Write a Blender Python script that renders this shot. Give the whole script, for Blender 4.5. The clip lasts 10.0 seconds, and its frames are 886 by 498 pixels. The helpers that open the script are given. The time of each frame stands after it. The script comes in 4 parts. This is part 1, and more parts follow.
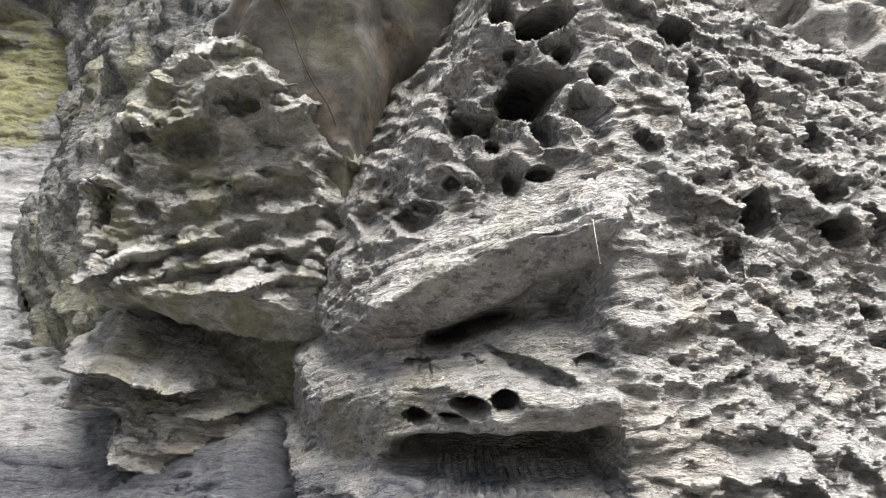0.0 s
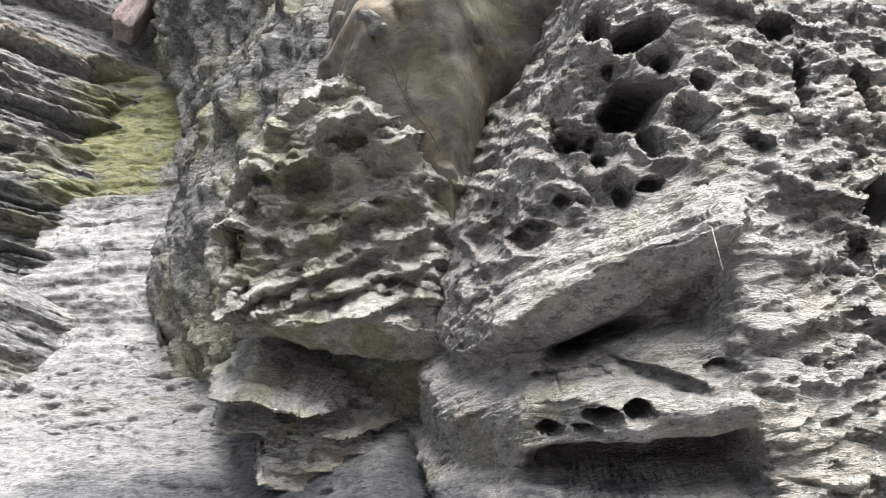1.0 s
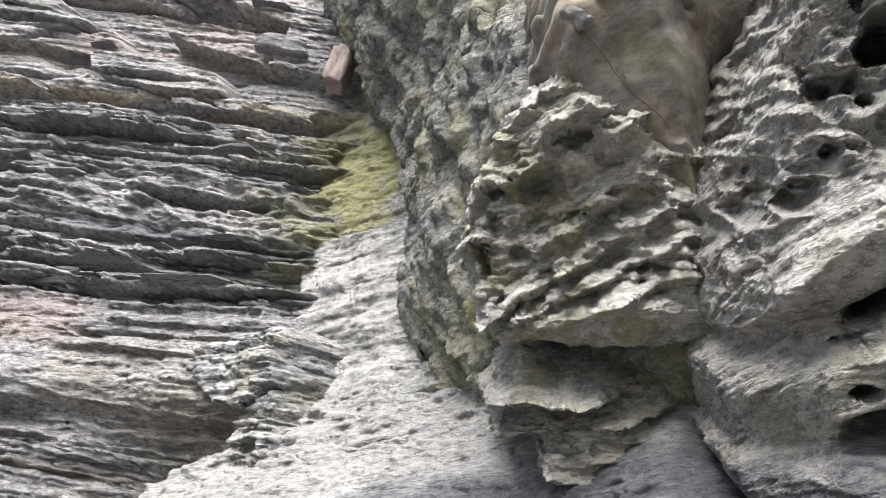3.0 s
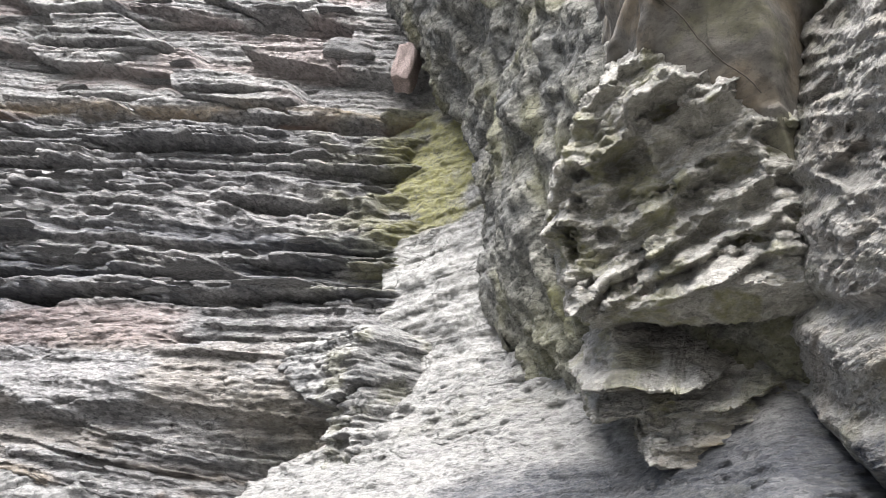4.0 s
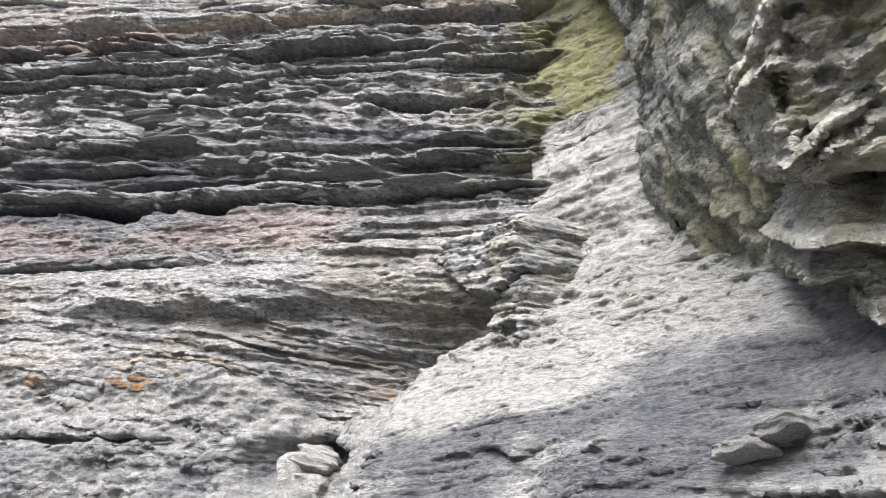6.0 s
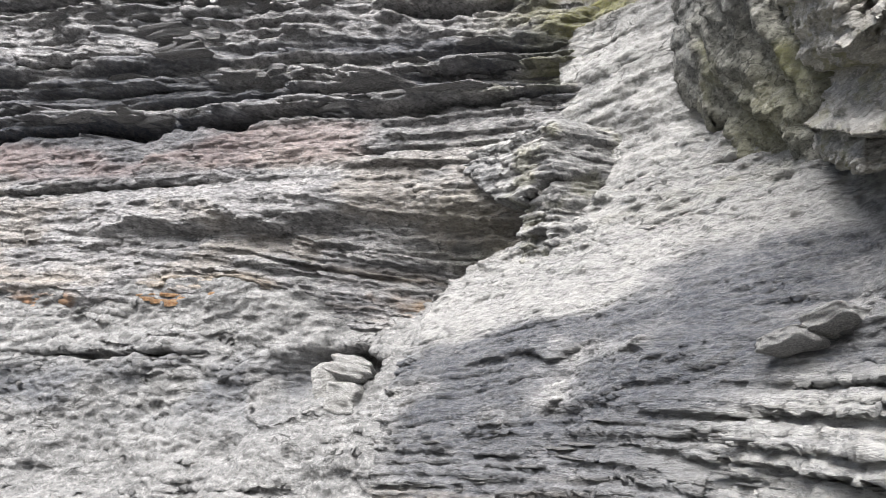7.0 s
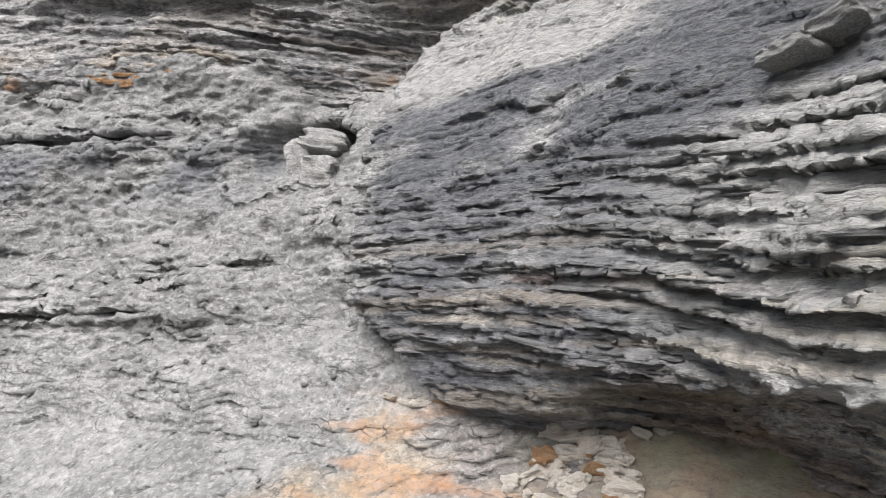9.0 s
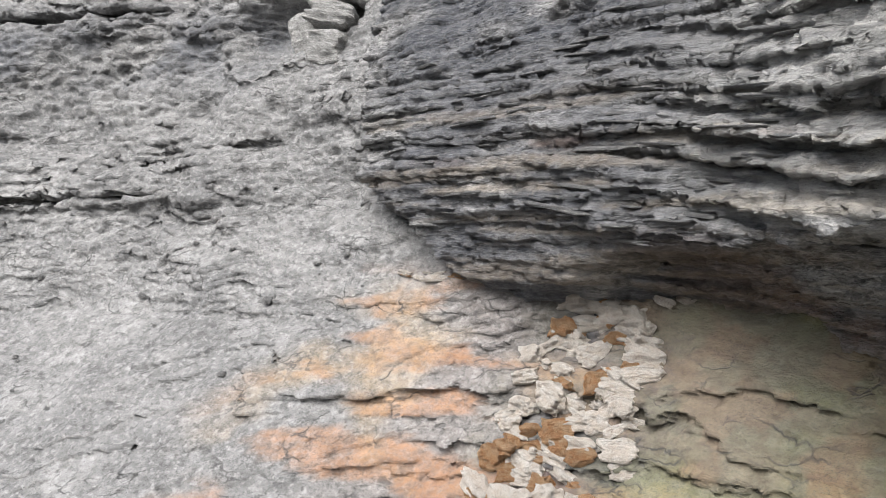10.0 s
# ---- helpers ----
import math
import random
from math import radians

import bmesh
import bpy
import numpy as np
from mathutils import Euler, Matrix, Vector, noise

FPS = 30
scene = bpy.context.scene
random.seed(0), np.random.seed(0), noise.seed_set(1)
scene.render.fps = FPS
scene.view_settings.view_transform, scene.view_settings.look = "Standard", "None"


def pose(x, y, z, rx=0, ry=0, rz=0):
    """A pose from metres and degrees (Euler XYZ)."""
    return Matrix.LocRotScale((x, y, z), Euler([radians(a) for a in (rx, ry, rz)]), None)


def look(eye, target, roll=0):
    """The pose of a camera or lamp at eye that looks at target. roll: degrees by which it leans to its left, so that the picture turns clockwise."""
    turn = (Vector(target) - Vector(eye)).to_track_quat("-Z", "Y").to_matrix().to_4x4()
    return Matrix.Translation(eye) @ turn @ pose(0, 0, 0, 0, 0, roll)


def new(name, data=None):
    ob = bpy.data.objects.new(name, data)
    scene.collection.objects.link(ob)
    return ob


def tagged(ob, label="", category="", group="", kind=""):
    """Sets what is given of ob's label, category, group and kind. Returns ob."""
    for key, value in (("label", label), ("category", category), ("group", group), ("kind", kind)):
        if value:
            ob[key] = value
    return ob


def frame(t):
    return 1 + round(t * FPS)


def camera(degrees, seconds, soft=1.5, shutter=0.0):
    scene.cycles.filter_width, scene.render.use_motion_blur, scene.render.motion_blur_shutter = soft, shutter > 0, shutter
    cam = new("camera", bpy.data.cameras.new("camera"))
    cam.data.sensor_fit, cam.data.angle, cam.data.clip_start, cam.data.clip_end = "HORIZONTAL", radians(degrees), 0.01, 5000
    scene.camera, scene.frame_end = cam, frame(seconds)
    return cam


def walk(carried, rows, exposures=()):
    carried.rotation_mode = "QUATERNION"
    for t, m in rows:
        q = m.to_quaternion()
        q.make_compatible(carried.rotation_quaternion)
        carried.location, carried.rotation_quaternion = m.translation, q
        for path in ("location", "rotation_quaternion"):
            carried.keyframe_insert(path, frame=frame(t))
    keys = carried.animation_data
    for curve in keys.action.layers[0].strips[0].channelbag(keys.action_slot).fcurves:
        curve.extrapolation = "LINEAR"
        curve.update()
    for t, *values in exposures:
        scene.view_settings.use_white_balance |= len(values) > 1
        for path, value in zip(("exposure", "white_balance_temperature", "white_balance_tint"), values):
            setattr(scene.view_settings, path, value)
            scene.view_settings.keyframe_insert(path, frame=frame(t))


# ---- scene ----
cam = camera(65.0, 10.0, soft=0.9)
METRES, EYE, TILT, LEAN, TURN = 1.2, 1.6, 32.0, 0.0, 0.0
ROWS = [
    (0.0, 0.0, 0.0, 0.0, 0.0, 0.0, 0.0),
    (0.5, -0.0278, -0.0286, 0.0192, 3.41, 0.38, 2.21),
    (1.0, -0.0421, -0.0593, 0.0311, 7.53, 0.66, 4.81),
    (1.5, -0.0503, -0.0861, 0.0361, 12.11, 0.98, 7.55),
    (2.0, -0.0579, -0.0975, 0.0413, 16.79, 1.46, 10.2),
    (2.5, -0.0899, -0.122, 0.056, 21.26, 2.29, 12.63),
    (4.0, -0.1588, -0.1344, 0.0471, 31.5, 4.73, 17.71),
    (4.5, -0.1856, -0.1531, 0.0411, 34.36, 4.85, 18.68),
    (5.0, -0.2124, -0.178, 0.0313, 37.26, 4.24, 19.51),
    (5.5, -0.3002, -0.2163, 0.0304, 39.91, 2.85, 20.24),
    (7.0, -0.4563, -0.2393, -0.0354, 43.21, -4.97, 22.0),
    (7.5, -0.5024, -0.2605, -0.0708, 42.77, -8.77, 22.51),
    (8.0, -0.5579, -0.2678, -0.1611, 41.94, -12.88, 22.92),
    (8.5, -0.5707, -0.2716, -0.1961, 41.01, -17.04, 23.23),
    (9.0, -0.5785, -0.2819, -0.2447, 40.23, -21.01, 23.36),
    (9.5, -0.6118, -0.2978, -0.3018, 40.02, -24.6, 23.46),
    (10.0, -0.6626, -0.3275, -0.3741, 40.63, -27.99, 23.71),
]
walk(cam, [(t, pose(0, 0, EYE, TILT, LEAN, TURN) @ pose(METRES * x, METRES * y, METRES * z, 90 + pitch, roll, yaw)) for t, x, y, z, yaw, pitch, roll in ROWS],
     [(0.0, 1.9), (2.0, 1.92), (4.5, 1.95), (5.5, 1.85), (7.5, 1.58), (10.0, 1.24)])

# world, sun and ground light
world = bpy.data.worlds.new("overcast_sky")
scene.world = world
world.use_nodes = True
wn = world.node_tree.nodes
sky = wn.new("ShaderNodeTexSky")
sky.sky_type, sky.sun_disc = "NISHITA", False
sky.sun_elevation, sky.sun_rotation = radians(50), radians(158)
sky.air_density, sky.dust_density = 1.0, 4.0
world.node_tree.links.new(sky.outputs[0], wn["Background"].inputs[0])
wn["Background"].inputs[1].default_value = 0.075
sun_lamp = bpy.data.lights.new("sun", "SUN")
sun_lamp.energy, sun_lamp.angle, sun_lamp.color = 4.0, radians(48), (1.0, 0.99, 0.975)
sun = new("sun", sun_lamp)
sun.matrix_world = look((1.6, -3.9, 5.0), (0, 0, 0))


# ---- noise on arrays ----
rng = np.random.RandomState(7)
PERM = np.tile(rng.permutation(256), 3)
GRAD = rng.normal(size=(256, 3))
GRAD /= np.linalg.norm(GRAD, axis=1)[:, None]


def perlin(x, y, z):
    xi, yi, zi = (np.floor(c).astype(np.int64) for c in (x, y, z))
    xf, yf, zf = x - xi, y - yi, z - zi
    u, v, w = (c * c * c * (c * (c * 6 - 15) + 10) for c in (xf, yf, zf))
    total = 0
    for dx in (0, 1):
        for dy in (0, 1):
            for dz in (0, 1):
                g = GRAD[PERM[PERM[PERM[(xi + dx) & 255] + ((yi + dy) & 255)] + ((zi + dz) & 255)]]
                dot = g[..., 0] * (xf - dx) + g[..., 1] * (yf - dy) + g[..., 2] * (zf - dz)
                total = total + dot * (u if dx else 1 - u) * (v if dy else 1 - v) * (w if dz else 1 - w)
    return total * 1.6


def fbm(x, y, z, octaves=4, seed=0.0, gain=0.5):
    total, amp, f = 0, 1.0, 1.0
    for i in range(octaves):
        total = total + amp * perlin(x * f + 17.3 * seed + 5.1 * i, y * f + 3.7 * seed, z * f + 9.2 * seed)
        amp, f = amp * gain, f * 2.07
    return total


def ridged(x, y, z, octaves=4, seed=0.0, gain=0.5):
    """Sharp crests between rounded scoops, about 0 to 1."""
    total, amp, f, w = 0, 1.0, 1.0, 1.0
    for i in range(octaves):
        n = 1 - np.abs(perlin(x * f + 13.1 * seed + 7.7 * i, y * f + 4.1 * seed, z * f + 2.3 * seed))
        n = n * n * w
        w = np.clip(n * 1.6, 0, 1)
        total, amp, f = total + amp * n, amp * gain, f * 2.13
    return total * 0.55


def plates(x, zz, seed, thin, thick, low, along, levels=2.5, slope=0.5):
    """Stacked beds of uneven thickness, each broken along its length into steps with a crisp lower edge."""
    r = np.random.RandomState(seed)
    sizes = thin + (thick - thin) * r.uniform(0, 1, 600) ** 2
    edges = low + np.concatenate([[0], np.cumsum(sizes)])
    k = np.clip(np.searchsorted(edges, zz) - 1, 0, 599)
    t = (zz - edges[k]) / sizes[k]
    ph, a = r.uniform(0, 200, 600)[k], r.uniform(-1, 1, 600)[k]
    n = 0.7 * a + perlin(x * along + ph, ph * 3.1, ph * 0.7) + 0.5 * perlin(x * along * 3.7 + ph, ph * 1.3, ph)
    stepped = 0.9 * np.round(n * levels) / levels + 0.1 * n
    return stepped - slope * t * np.clip(sizes[k] / thick, 0.2, 1)


def cells(x, z, seed=0):
    """Distances to the nearest and second nearest of scattered seeds, and a number of the cell."""
    xi, zi = np.floor(x).astype(np.int64), np.floor(z).astype(np.int64)
    f1, f2, num = np.full(x.shape, 9.0), np.full(x.shape, 9.0), np.zeros(x.shape)
    for dx in (-1, 0, 1):
        for dz in (-1, 0, 1):
            h = PERM[PERM[(xi + dx + seed * 13) & 255] + ((zi + dz) & 255)]
            d = np.hypot(xi + dx + 0.1 + 0.8 * ((h * 37) % 256) / 255 - x, zi + dz + 0.1 + 0.8 * ((h * 91 + 40) % 256) / 255 - z)
            near = d < f1
            f2 = np.where(near, f1, np.minimum(f2, d))
            num = np.where(near, h / 255.0, num)
            f1 = np.where(near, d, f1)
    return f1, f2, num


def ss(a, b, x):
    t = np.clip((x - a) / (b - a), 0, 1)
    return t * t * (3 - 2 * t)


def hollow(x, z, cx, cz, rx, rz, depth, tilt=0.0, wob=0.42):
    """An uneven hole with a proud rim, a steep roof and a sloping floor."""
    c, s = math.cos(tilt), math.sin(tilt)
    a, b = ((x - cx) * c + (z - cz) * s) / rx, (-(x - cx) * s + (z - cz) * c) / rz
    n = perlin(x * 0.7 / rx, z * 0.7 / rz, np.full_like(x, cx * 31 + cz * 17)) + 0.5 * perlin(x * 1.9 / rx, z * 1.9 / rz, np.full_like(x, cx * 13 + cz * 7))
    r = np.sqrt(a * a + b * b) * (1 + wob * n)
    start = 0.35 + 0.4 * ss(-0.6, 0.5, b)
    return depth * (1 - ss(start, 1.05, r)) - 0.22 * min(rx, rz) * np.exp(-((r - 1.15) / 0.2) ** 2)


# ---- materials ----
def rock_material(name, low, high, lam=60.0, grain=1.0, rough=0.85, bump=0.5, gloss=0.3, along=0.3, cut=0.45, crack=9.0, speck=1.0, flake=0.6):
    """Stone with fine bedding lines, grains and stains. The mesh's own tints carry algae, rust, dust, slate and pink
    beds, plus light painted on tops and shade in recesses.
    """
    m = bpy.data.materials.new(name)
    m.use_nodes = True
    nt = m.node_tree
    nd, ln = nt.nodes, nt.links
    bsdf = nd["Principled BSDF"]
    geo = nd.new("ShaderNodeTexCoord")

    def tex(scale, detail, stretch=(1, 1, 1), rou=0.6):
        mp = nd.new("ShaderNodeMapping")
        mp.inputs["Scale"].default_value = stretch
        ln.new(geo.outputs["Object"], mp.inputs[0])
        n = nd.new("ShaderNodeTexNoise")
        n.inputs["Scale"].default_value, n.inputs["Detail"].default_value, n.inputs["Roughness"].default_value = scale, detail, rou
        ln.new(mp.outputs[0], n.inputs["Vector"])
        return n.outputs["Fac"]

    def mixed(fac, a, b, kind="MIX"):
        mx = nd.new("ShaderNodeMix")
        mx.data_type, mx.blend_type = "RGBA", kind
        for sock, val in ((mx.inputs[0], fac), (mx.inputs[6], a), (mx.inputs[7], b)):
            if isinstance(val, (tuple, float, int)):
                sock.default_value = (*val, 1) if isinstance(val, tuple) else val
            else:
                ln.new(val, sock)
        return mx.outputs[2]

    def ramp(sock, a, b, lo=0.0, hi=1.0):
        r = nd.new("ShaderNodeMapRange")
        r.inputs[1].default_value, r.inputs[2].default_value, r.inputs[3].default_value, r.inputs[4].default_value = a, b, lo, hi
        ln.new(sock, r.inputs[0])
        return r.outputs[0]

    broad, mid = tex(3.0, 5), tex(22.0 * grain, 6, (1, 1, 2.2))
    lines = tex(lam, 4, (along, along, 1.0))
    specks = tex(170.0 * grain, 3)
    col = mixed(ramp(broad, 0.35, 0.65), low, high)
    col = mixed(ramp(mid, 0.38, 0.66, 0.0, 0.8 * speck), col, tuple(0.45 * c for c in low))
    col = mixed(ramp(lines, 0.5, 0.68, 0.0, 0.65), col, tuple(min(1.25 * c, 0.8) for c in high))
    col = mixed(ramp(specks, 0.53, 0.68, 0.0, 0.5 * speck), col, tuple(0.35 * c for c in low))
    # dark pores: dirt, and the shade of small cavities painted in
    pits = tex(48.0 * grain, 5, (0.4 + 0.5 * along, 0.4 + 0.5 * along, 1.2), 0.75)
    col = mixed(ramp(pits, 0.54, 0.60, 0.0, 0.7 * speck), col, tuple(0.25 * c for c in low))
    mp = nd.new("ShaderNodeMapping")
    mp.inputs["Scale"].default_value = (0.55, 0.55, 1.5)
    ln.new(geo.outputs["Object"], mp.inputs[0])
    wob = nd.new("ShaderNodeTexNoise")
    wob.inputs["Scale"].default_value, wob.inputs["Detail"].default_value = 9.0, 4
    ln.new(geo.outputs["Object"], wob.inputs["Vector"])
    bent = nd.new("ShaderNodeVectorMath")
    bent.operation = "MULTIPLY_ADD"
    ln.new(wob.outputs["Color"], bent.inputs[0])
    bent.inputs[1].default_value = (0.13, 0.13, 0.13)
    ln.new(mp.outputs[0], bent.inputs[2])
    vor = nd.new("ShaderNodeTexVoronoi")
    vor.feature = "DISTANCE_TO_EDGE"
    vor.inputs["Scale"].default_value = crack
    ln.new(bent.outputs[0], vor.inputs["Vector"])
    split = nd.new("ShaderNodeMath")
    split.operation = "MULTIPLY"
    ln.new(ramp(vor.outputs["Distance"], 0.0, 0.05, 1.0, 0.0), split.inputs[0])
    ln.new(ramp(tex(6.0, 3), 0.48, 0.64, 0.0, 0.85), split.inputs[1])
    col_cracked = lambda c: mixed(split.outputs[0], c, tuple(0.32 * v for v in low))
    for key, tones in (("tint_a", ((0.26, 0.255, 0.115), (0.38, 0.20, 0.105), (0.47, 0.467, 0.455))),
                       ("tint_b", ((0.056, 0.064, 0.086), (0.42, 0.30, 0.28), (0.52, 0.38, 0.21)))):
        at = nd.new("ShaderNodeAttribute")
        at.attribute_name = key
        sep = nd.new("ShaderNodeSeparateColor")
        ln.new(at.outputs["Color"], sep.inputs[0])
        for i, tone in enumerate(tones):
            tinted = mixed(ramp(mid, 0.25, 0.75), tone, tuple(0.6 * c for c in tone))
            fac = nd.new("ShaderNodeMath")
            fac.operation, fac.use_clamp = "MULTIPLY", True
            ln.new(sep.outputs[i], fac.inputs[0])
            ln.new(ramp(pits, 0.63, 0.42, 0.45, 1.05), fac.inputs[1])
            col = mixed(fac.outputs[0], col, tinted)
    col = col_cracked(col)
    # thin flakes: terraces along the contours of a stretched noise, with a dark line, a painted micro-shadow, under
    # each edge
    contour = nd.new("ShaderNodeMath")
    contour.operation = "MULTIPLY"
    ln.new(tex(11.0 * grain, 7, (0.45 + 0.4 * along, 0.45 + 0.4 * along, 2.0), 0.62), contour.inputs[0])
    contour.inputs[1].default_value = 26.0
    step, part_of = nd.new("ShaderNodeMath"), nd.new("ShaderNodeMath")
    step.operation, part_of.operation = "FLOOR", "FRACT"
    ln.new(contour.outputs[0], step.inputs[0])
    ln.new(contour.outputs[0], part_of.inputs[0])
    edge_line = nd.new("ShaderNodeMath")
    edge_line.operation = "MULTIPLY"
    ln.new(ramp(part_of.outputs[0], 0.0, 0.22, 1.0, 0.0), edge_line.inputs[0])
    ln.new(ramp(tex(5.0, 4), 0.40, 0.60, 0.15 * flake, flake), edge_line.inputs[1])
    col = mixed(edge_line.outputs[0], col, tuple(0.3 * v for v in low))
    ln.new(col, bsdf.inputs["Base Color"])
    ln.new(ramp(mid, 0.3, 0.7, rough - 0.12, min(rough + 0.1, 1.0)), bsdf.inputs["Roughness"])
    bsdf.inputs["Specular IOR Level"].default_value = gloss
    height = nd.new("ShaderNodeMath")
    height.operation = "MULTIPLY_ADD"
    ln.new(lines, height.inputs[0])
    height.inputs[1].default_value = cut
    deep = nd.new("ShaderNodeMath")
    deep.operation = "MULTIPLY_ADD"
    ln.new(pits, deep.inputs[0])
    deep.inputs[1].default_value = -1.2
    ln.new(tex(70.0 * grain, 6, (1, 1, 1.8), 0.7), deep.inputs[2])
    ln.new(deep.outputs[0], height.inputs[2])
    carved = nd.new("ShaderNodeMath")
    carved.operation = "MULTIPLY_ADD"
    ln.new(split.outputs[0], carved.inputs[0])
    carved.inputs[1].default_value = -0.55
    ln.new(height.outputs[0], carved.inputs[2])
    bp = nd.new("ShaderNodeBump")
    bp.inputs["Strength"].default_value, bp.inputs["Distance"].default_value = bump, 0.022
    flaked = nd.new("ShaderNodeMath")
    flaked.operation = "MULTIPLY_ADD"
    ln.new(step.outputs[0], flaked.inputs[0])
    flaked.inputs[1].default_value = 0.16 * flake
    ln.new(carved.outputs[0], flaked.inputs[2])
    ln.new(flaked.outputs[0], bp.inputs["Height"])
    ln.new(bp.outputs[0], bsdf.inputs["Normal"])
    return m


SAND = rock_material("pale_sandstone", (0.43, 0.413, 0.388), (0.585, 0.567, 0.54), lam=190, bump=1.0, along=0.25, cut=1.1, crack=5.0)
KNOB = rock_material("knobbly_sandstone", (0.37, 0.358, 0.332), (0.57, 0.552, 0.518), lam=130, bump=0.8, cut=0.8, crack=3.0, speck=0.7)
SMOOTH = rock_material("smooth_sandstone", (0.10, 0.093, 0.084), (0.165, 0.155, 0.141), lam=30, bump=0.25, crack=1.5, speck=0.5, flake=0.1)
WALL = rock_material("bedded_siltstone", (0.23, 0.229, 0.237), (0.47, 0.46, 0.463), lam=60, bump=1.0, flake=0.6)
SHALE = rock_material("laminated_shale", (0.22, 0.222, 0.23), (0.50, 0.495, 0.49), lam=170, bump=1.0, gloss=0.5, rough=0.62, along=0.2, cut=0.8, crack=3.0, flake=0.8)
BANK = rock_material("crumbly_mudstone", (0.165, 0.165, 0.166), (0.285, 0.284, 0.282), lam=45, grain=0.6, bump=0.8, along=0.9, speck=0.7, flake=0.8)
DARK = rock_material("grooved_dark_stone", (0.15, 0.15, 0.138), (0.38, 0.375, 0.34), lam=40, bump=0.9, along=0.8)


# ---- the builder of rock masses ----
def sheet(name, xs, zs, step, face, fine, tints, material, label, category, kind="", depth=0.5, lean=None, parent=None, soften=0):
    """A closed block of rock whose weathered face is y = face(x, z), roughened along its normal. lean: the turned plane that the face is drawn over."""
    gx = np.linspace(*xs, int((xs[1] - xs[0]) / step) + 1)
    gz = np.linspace(*zs, int((zs[1] - zs[0]) / step) + 1)
    X, Z = np.meshgrid(gx, gz)
    Y = face(X, Z)
    for _ in range(soften):
        E = np.pad(Y, 1, mode="edge")
        Y = (4 * Y + E[:-2, 1:-1] + E[2:, 1:-1] + E[1:-1, :-2] + E[1:-1, 2:]) / 8
    P = np.stack([X, Y, Z], -1)

    def normals(Q):
        n = np.cross(np.gradient(Q, axis=1), np.gradient(Q, axis=0))
        return n / np.maximum(np.linalg.norm(n, axis=-1, keepdims=True), 1e-9)

    if lean:
        P = P @ np.array(lean.to_3x3()).T + np.array(lean.translation)
    N = normals(P)
    P = P + N * fine(P, N)[..., None]
    N = normals(P)
    a, b = tints(P, N)
    h, w = X.shape
    idx = np.arange(h * w).reshape(h, w)
    quads = np.stack([idx[:-1, :-1], idx[:-1, 1:], idx[1:, 1:], idx[1:, :-1]], -1).reshape(-1, 4)
    ring = np.concatenate([idx[0, :-1], idx[:-1, -1], idx[-1, :0:-1], idx[:0:-1, 0]])
    V = P.reshape(-1, 3)
    back = V[ring].copy()
    back[:, 1] = V[:, 1].max() + depth
    k = len(ring)
    bi = np.arange(k) + h * w
    skirt = np.stack([ring, bi, np.roll(bi, -1), np.roll(ring, -1)], -1)
    centre = np.array([[back[:, 0].mean(), back[0, 1], back[:, 2].mean()]])
    tris = np.stack([np.roll(bi, -1), bi, np.full(k, h * w + k)], -1)
    V = np.concatenate([V, back, centre])
    four = np.concatenate([quads, skirt])
    loops = np.concatenate([four.reshape(-1), tris.reshape(-1)]).astype(np.int32)
    starts = np.concatenate([np.arange(len(four)) * 4, len(four) * 4 + np.arange(k) * 3]).astype(np.int32)
    me = bpy.data.meshes.new(name)
    me.vertices.add(len(V))
    me.vertices.foreach_set("co", V.astype(np.float32).ravel())
    me.loops.add(len(loops))
    me.loops.foreach_set("vertex_index", loops)
    me.polygons.add(len(starts))
    me.polygons.foreach_set("loop_start", starts)
    me.update(calc_edges=True)
    for key, val in (("tint_a", a), ("tint_b", b)):
        full = np.zeros((len(V), 4), np.float32)
        full[:h * w, :3] = np.clip(np.stack([np.broadcast_to(c, (h, w)) for c in val], -1), 0, 1).reshape(-1, 3)
        me.attributes.new(key, "FLOAT_COLOR", "POINT").data.foreach_set("color", full.ravel())
    me.materials.append(material)
    me.polygons.foreach_set("use_smooth", np.ones(len(starts), bool))
    ob = new(name, me)
    ob.parent = parent
    return tagged(ob, label, category, "", kind)


def bedding(P, f=1.0, along=1.0, seed=0):
    """Thin beds: sharp steps that wander slowly along the face."""
    x, y, z = P[..., 0], P[..., 1], P[..., 2]
    z = z + 0.03 * perlin(x * 1.3, y * 1.3, z * 0.7 + seed)
    n = fbm(x * 1.6 * along, y * 1.6 * along, z * 13 * f, 3, seed + 1)
    return np.tanh(3.0 * n)


def wall_y(x):
    return 3.1 + 0.77 * (x + 2.85)


def bank_y(x, z):
    y = 1.43 + 0.5 * (z - 1.16) + np.where(x > -4.38, 0.4, 0.77) * (np.minimum(x, -2.1) + 4.38) + 0.1 * np.clip(x + 2.1, 0, 2)
    y = y - 0.42 * np.clip(z - 1.75, 0, 1) * ss(-3.9, -4.5, x)
    return y - (0.35 + 1.1 * ss(-2.5, -3.3, x)) * np.clip(0.5 - z, 0, 2)


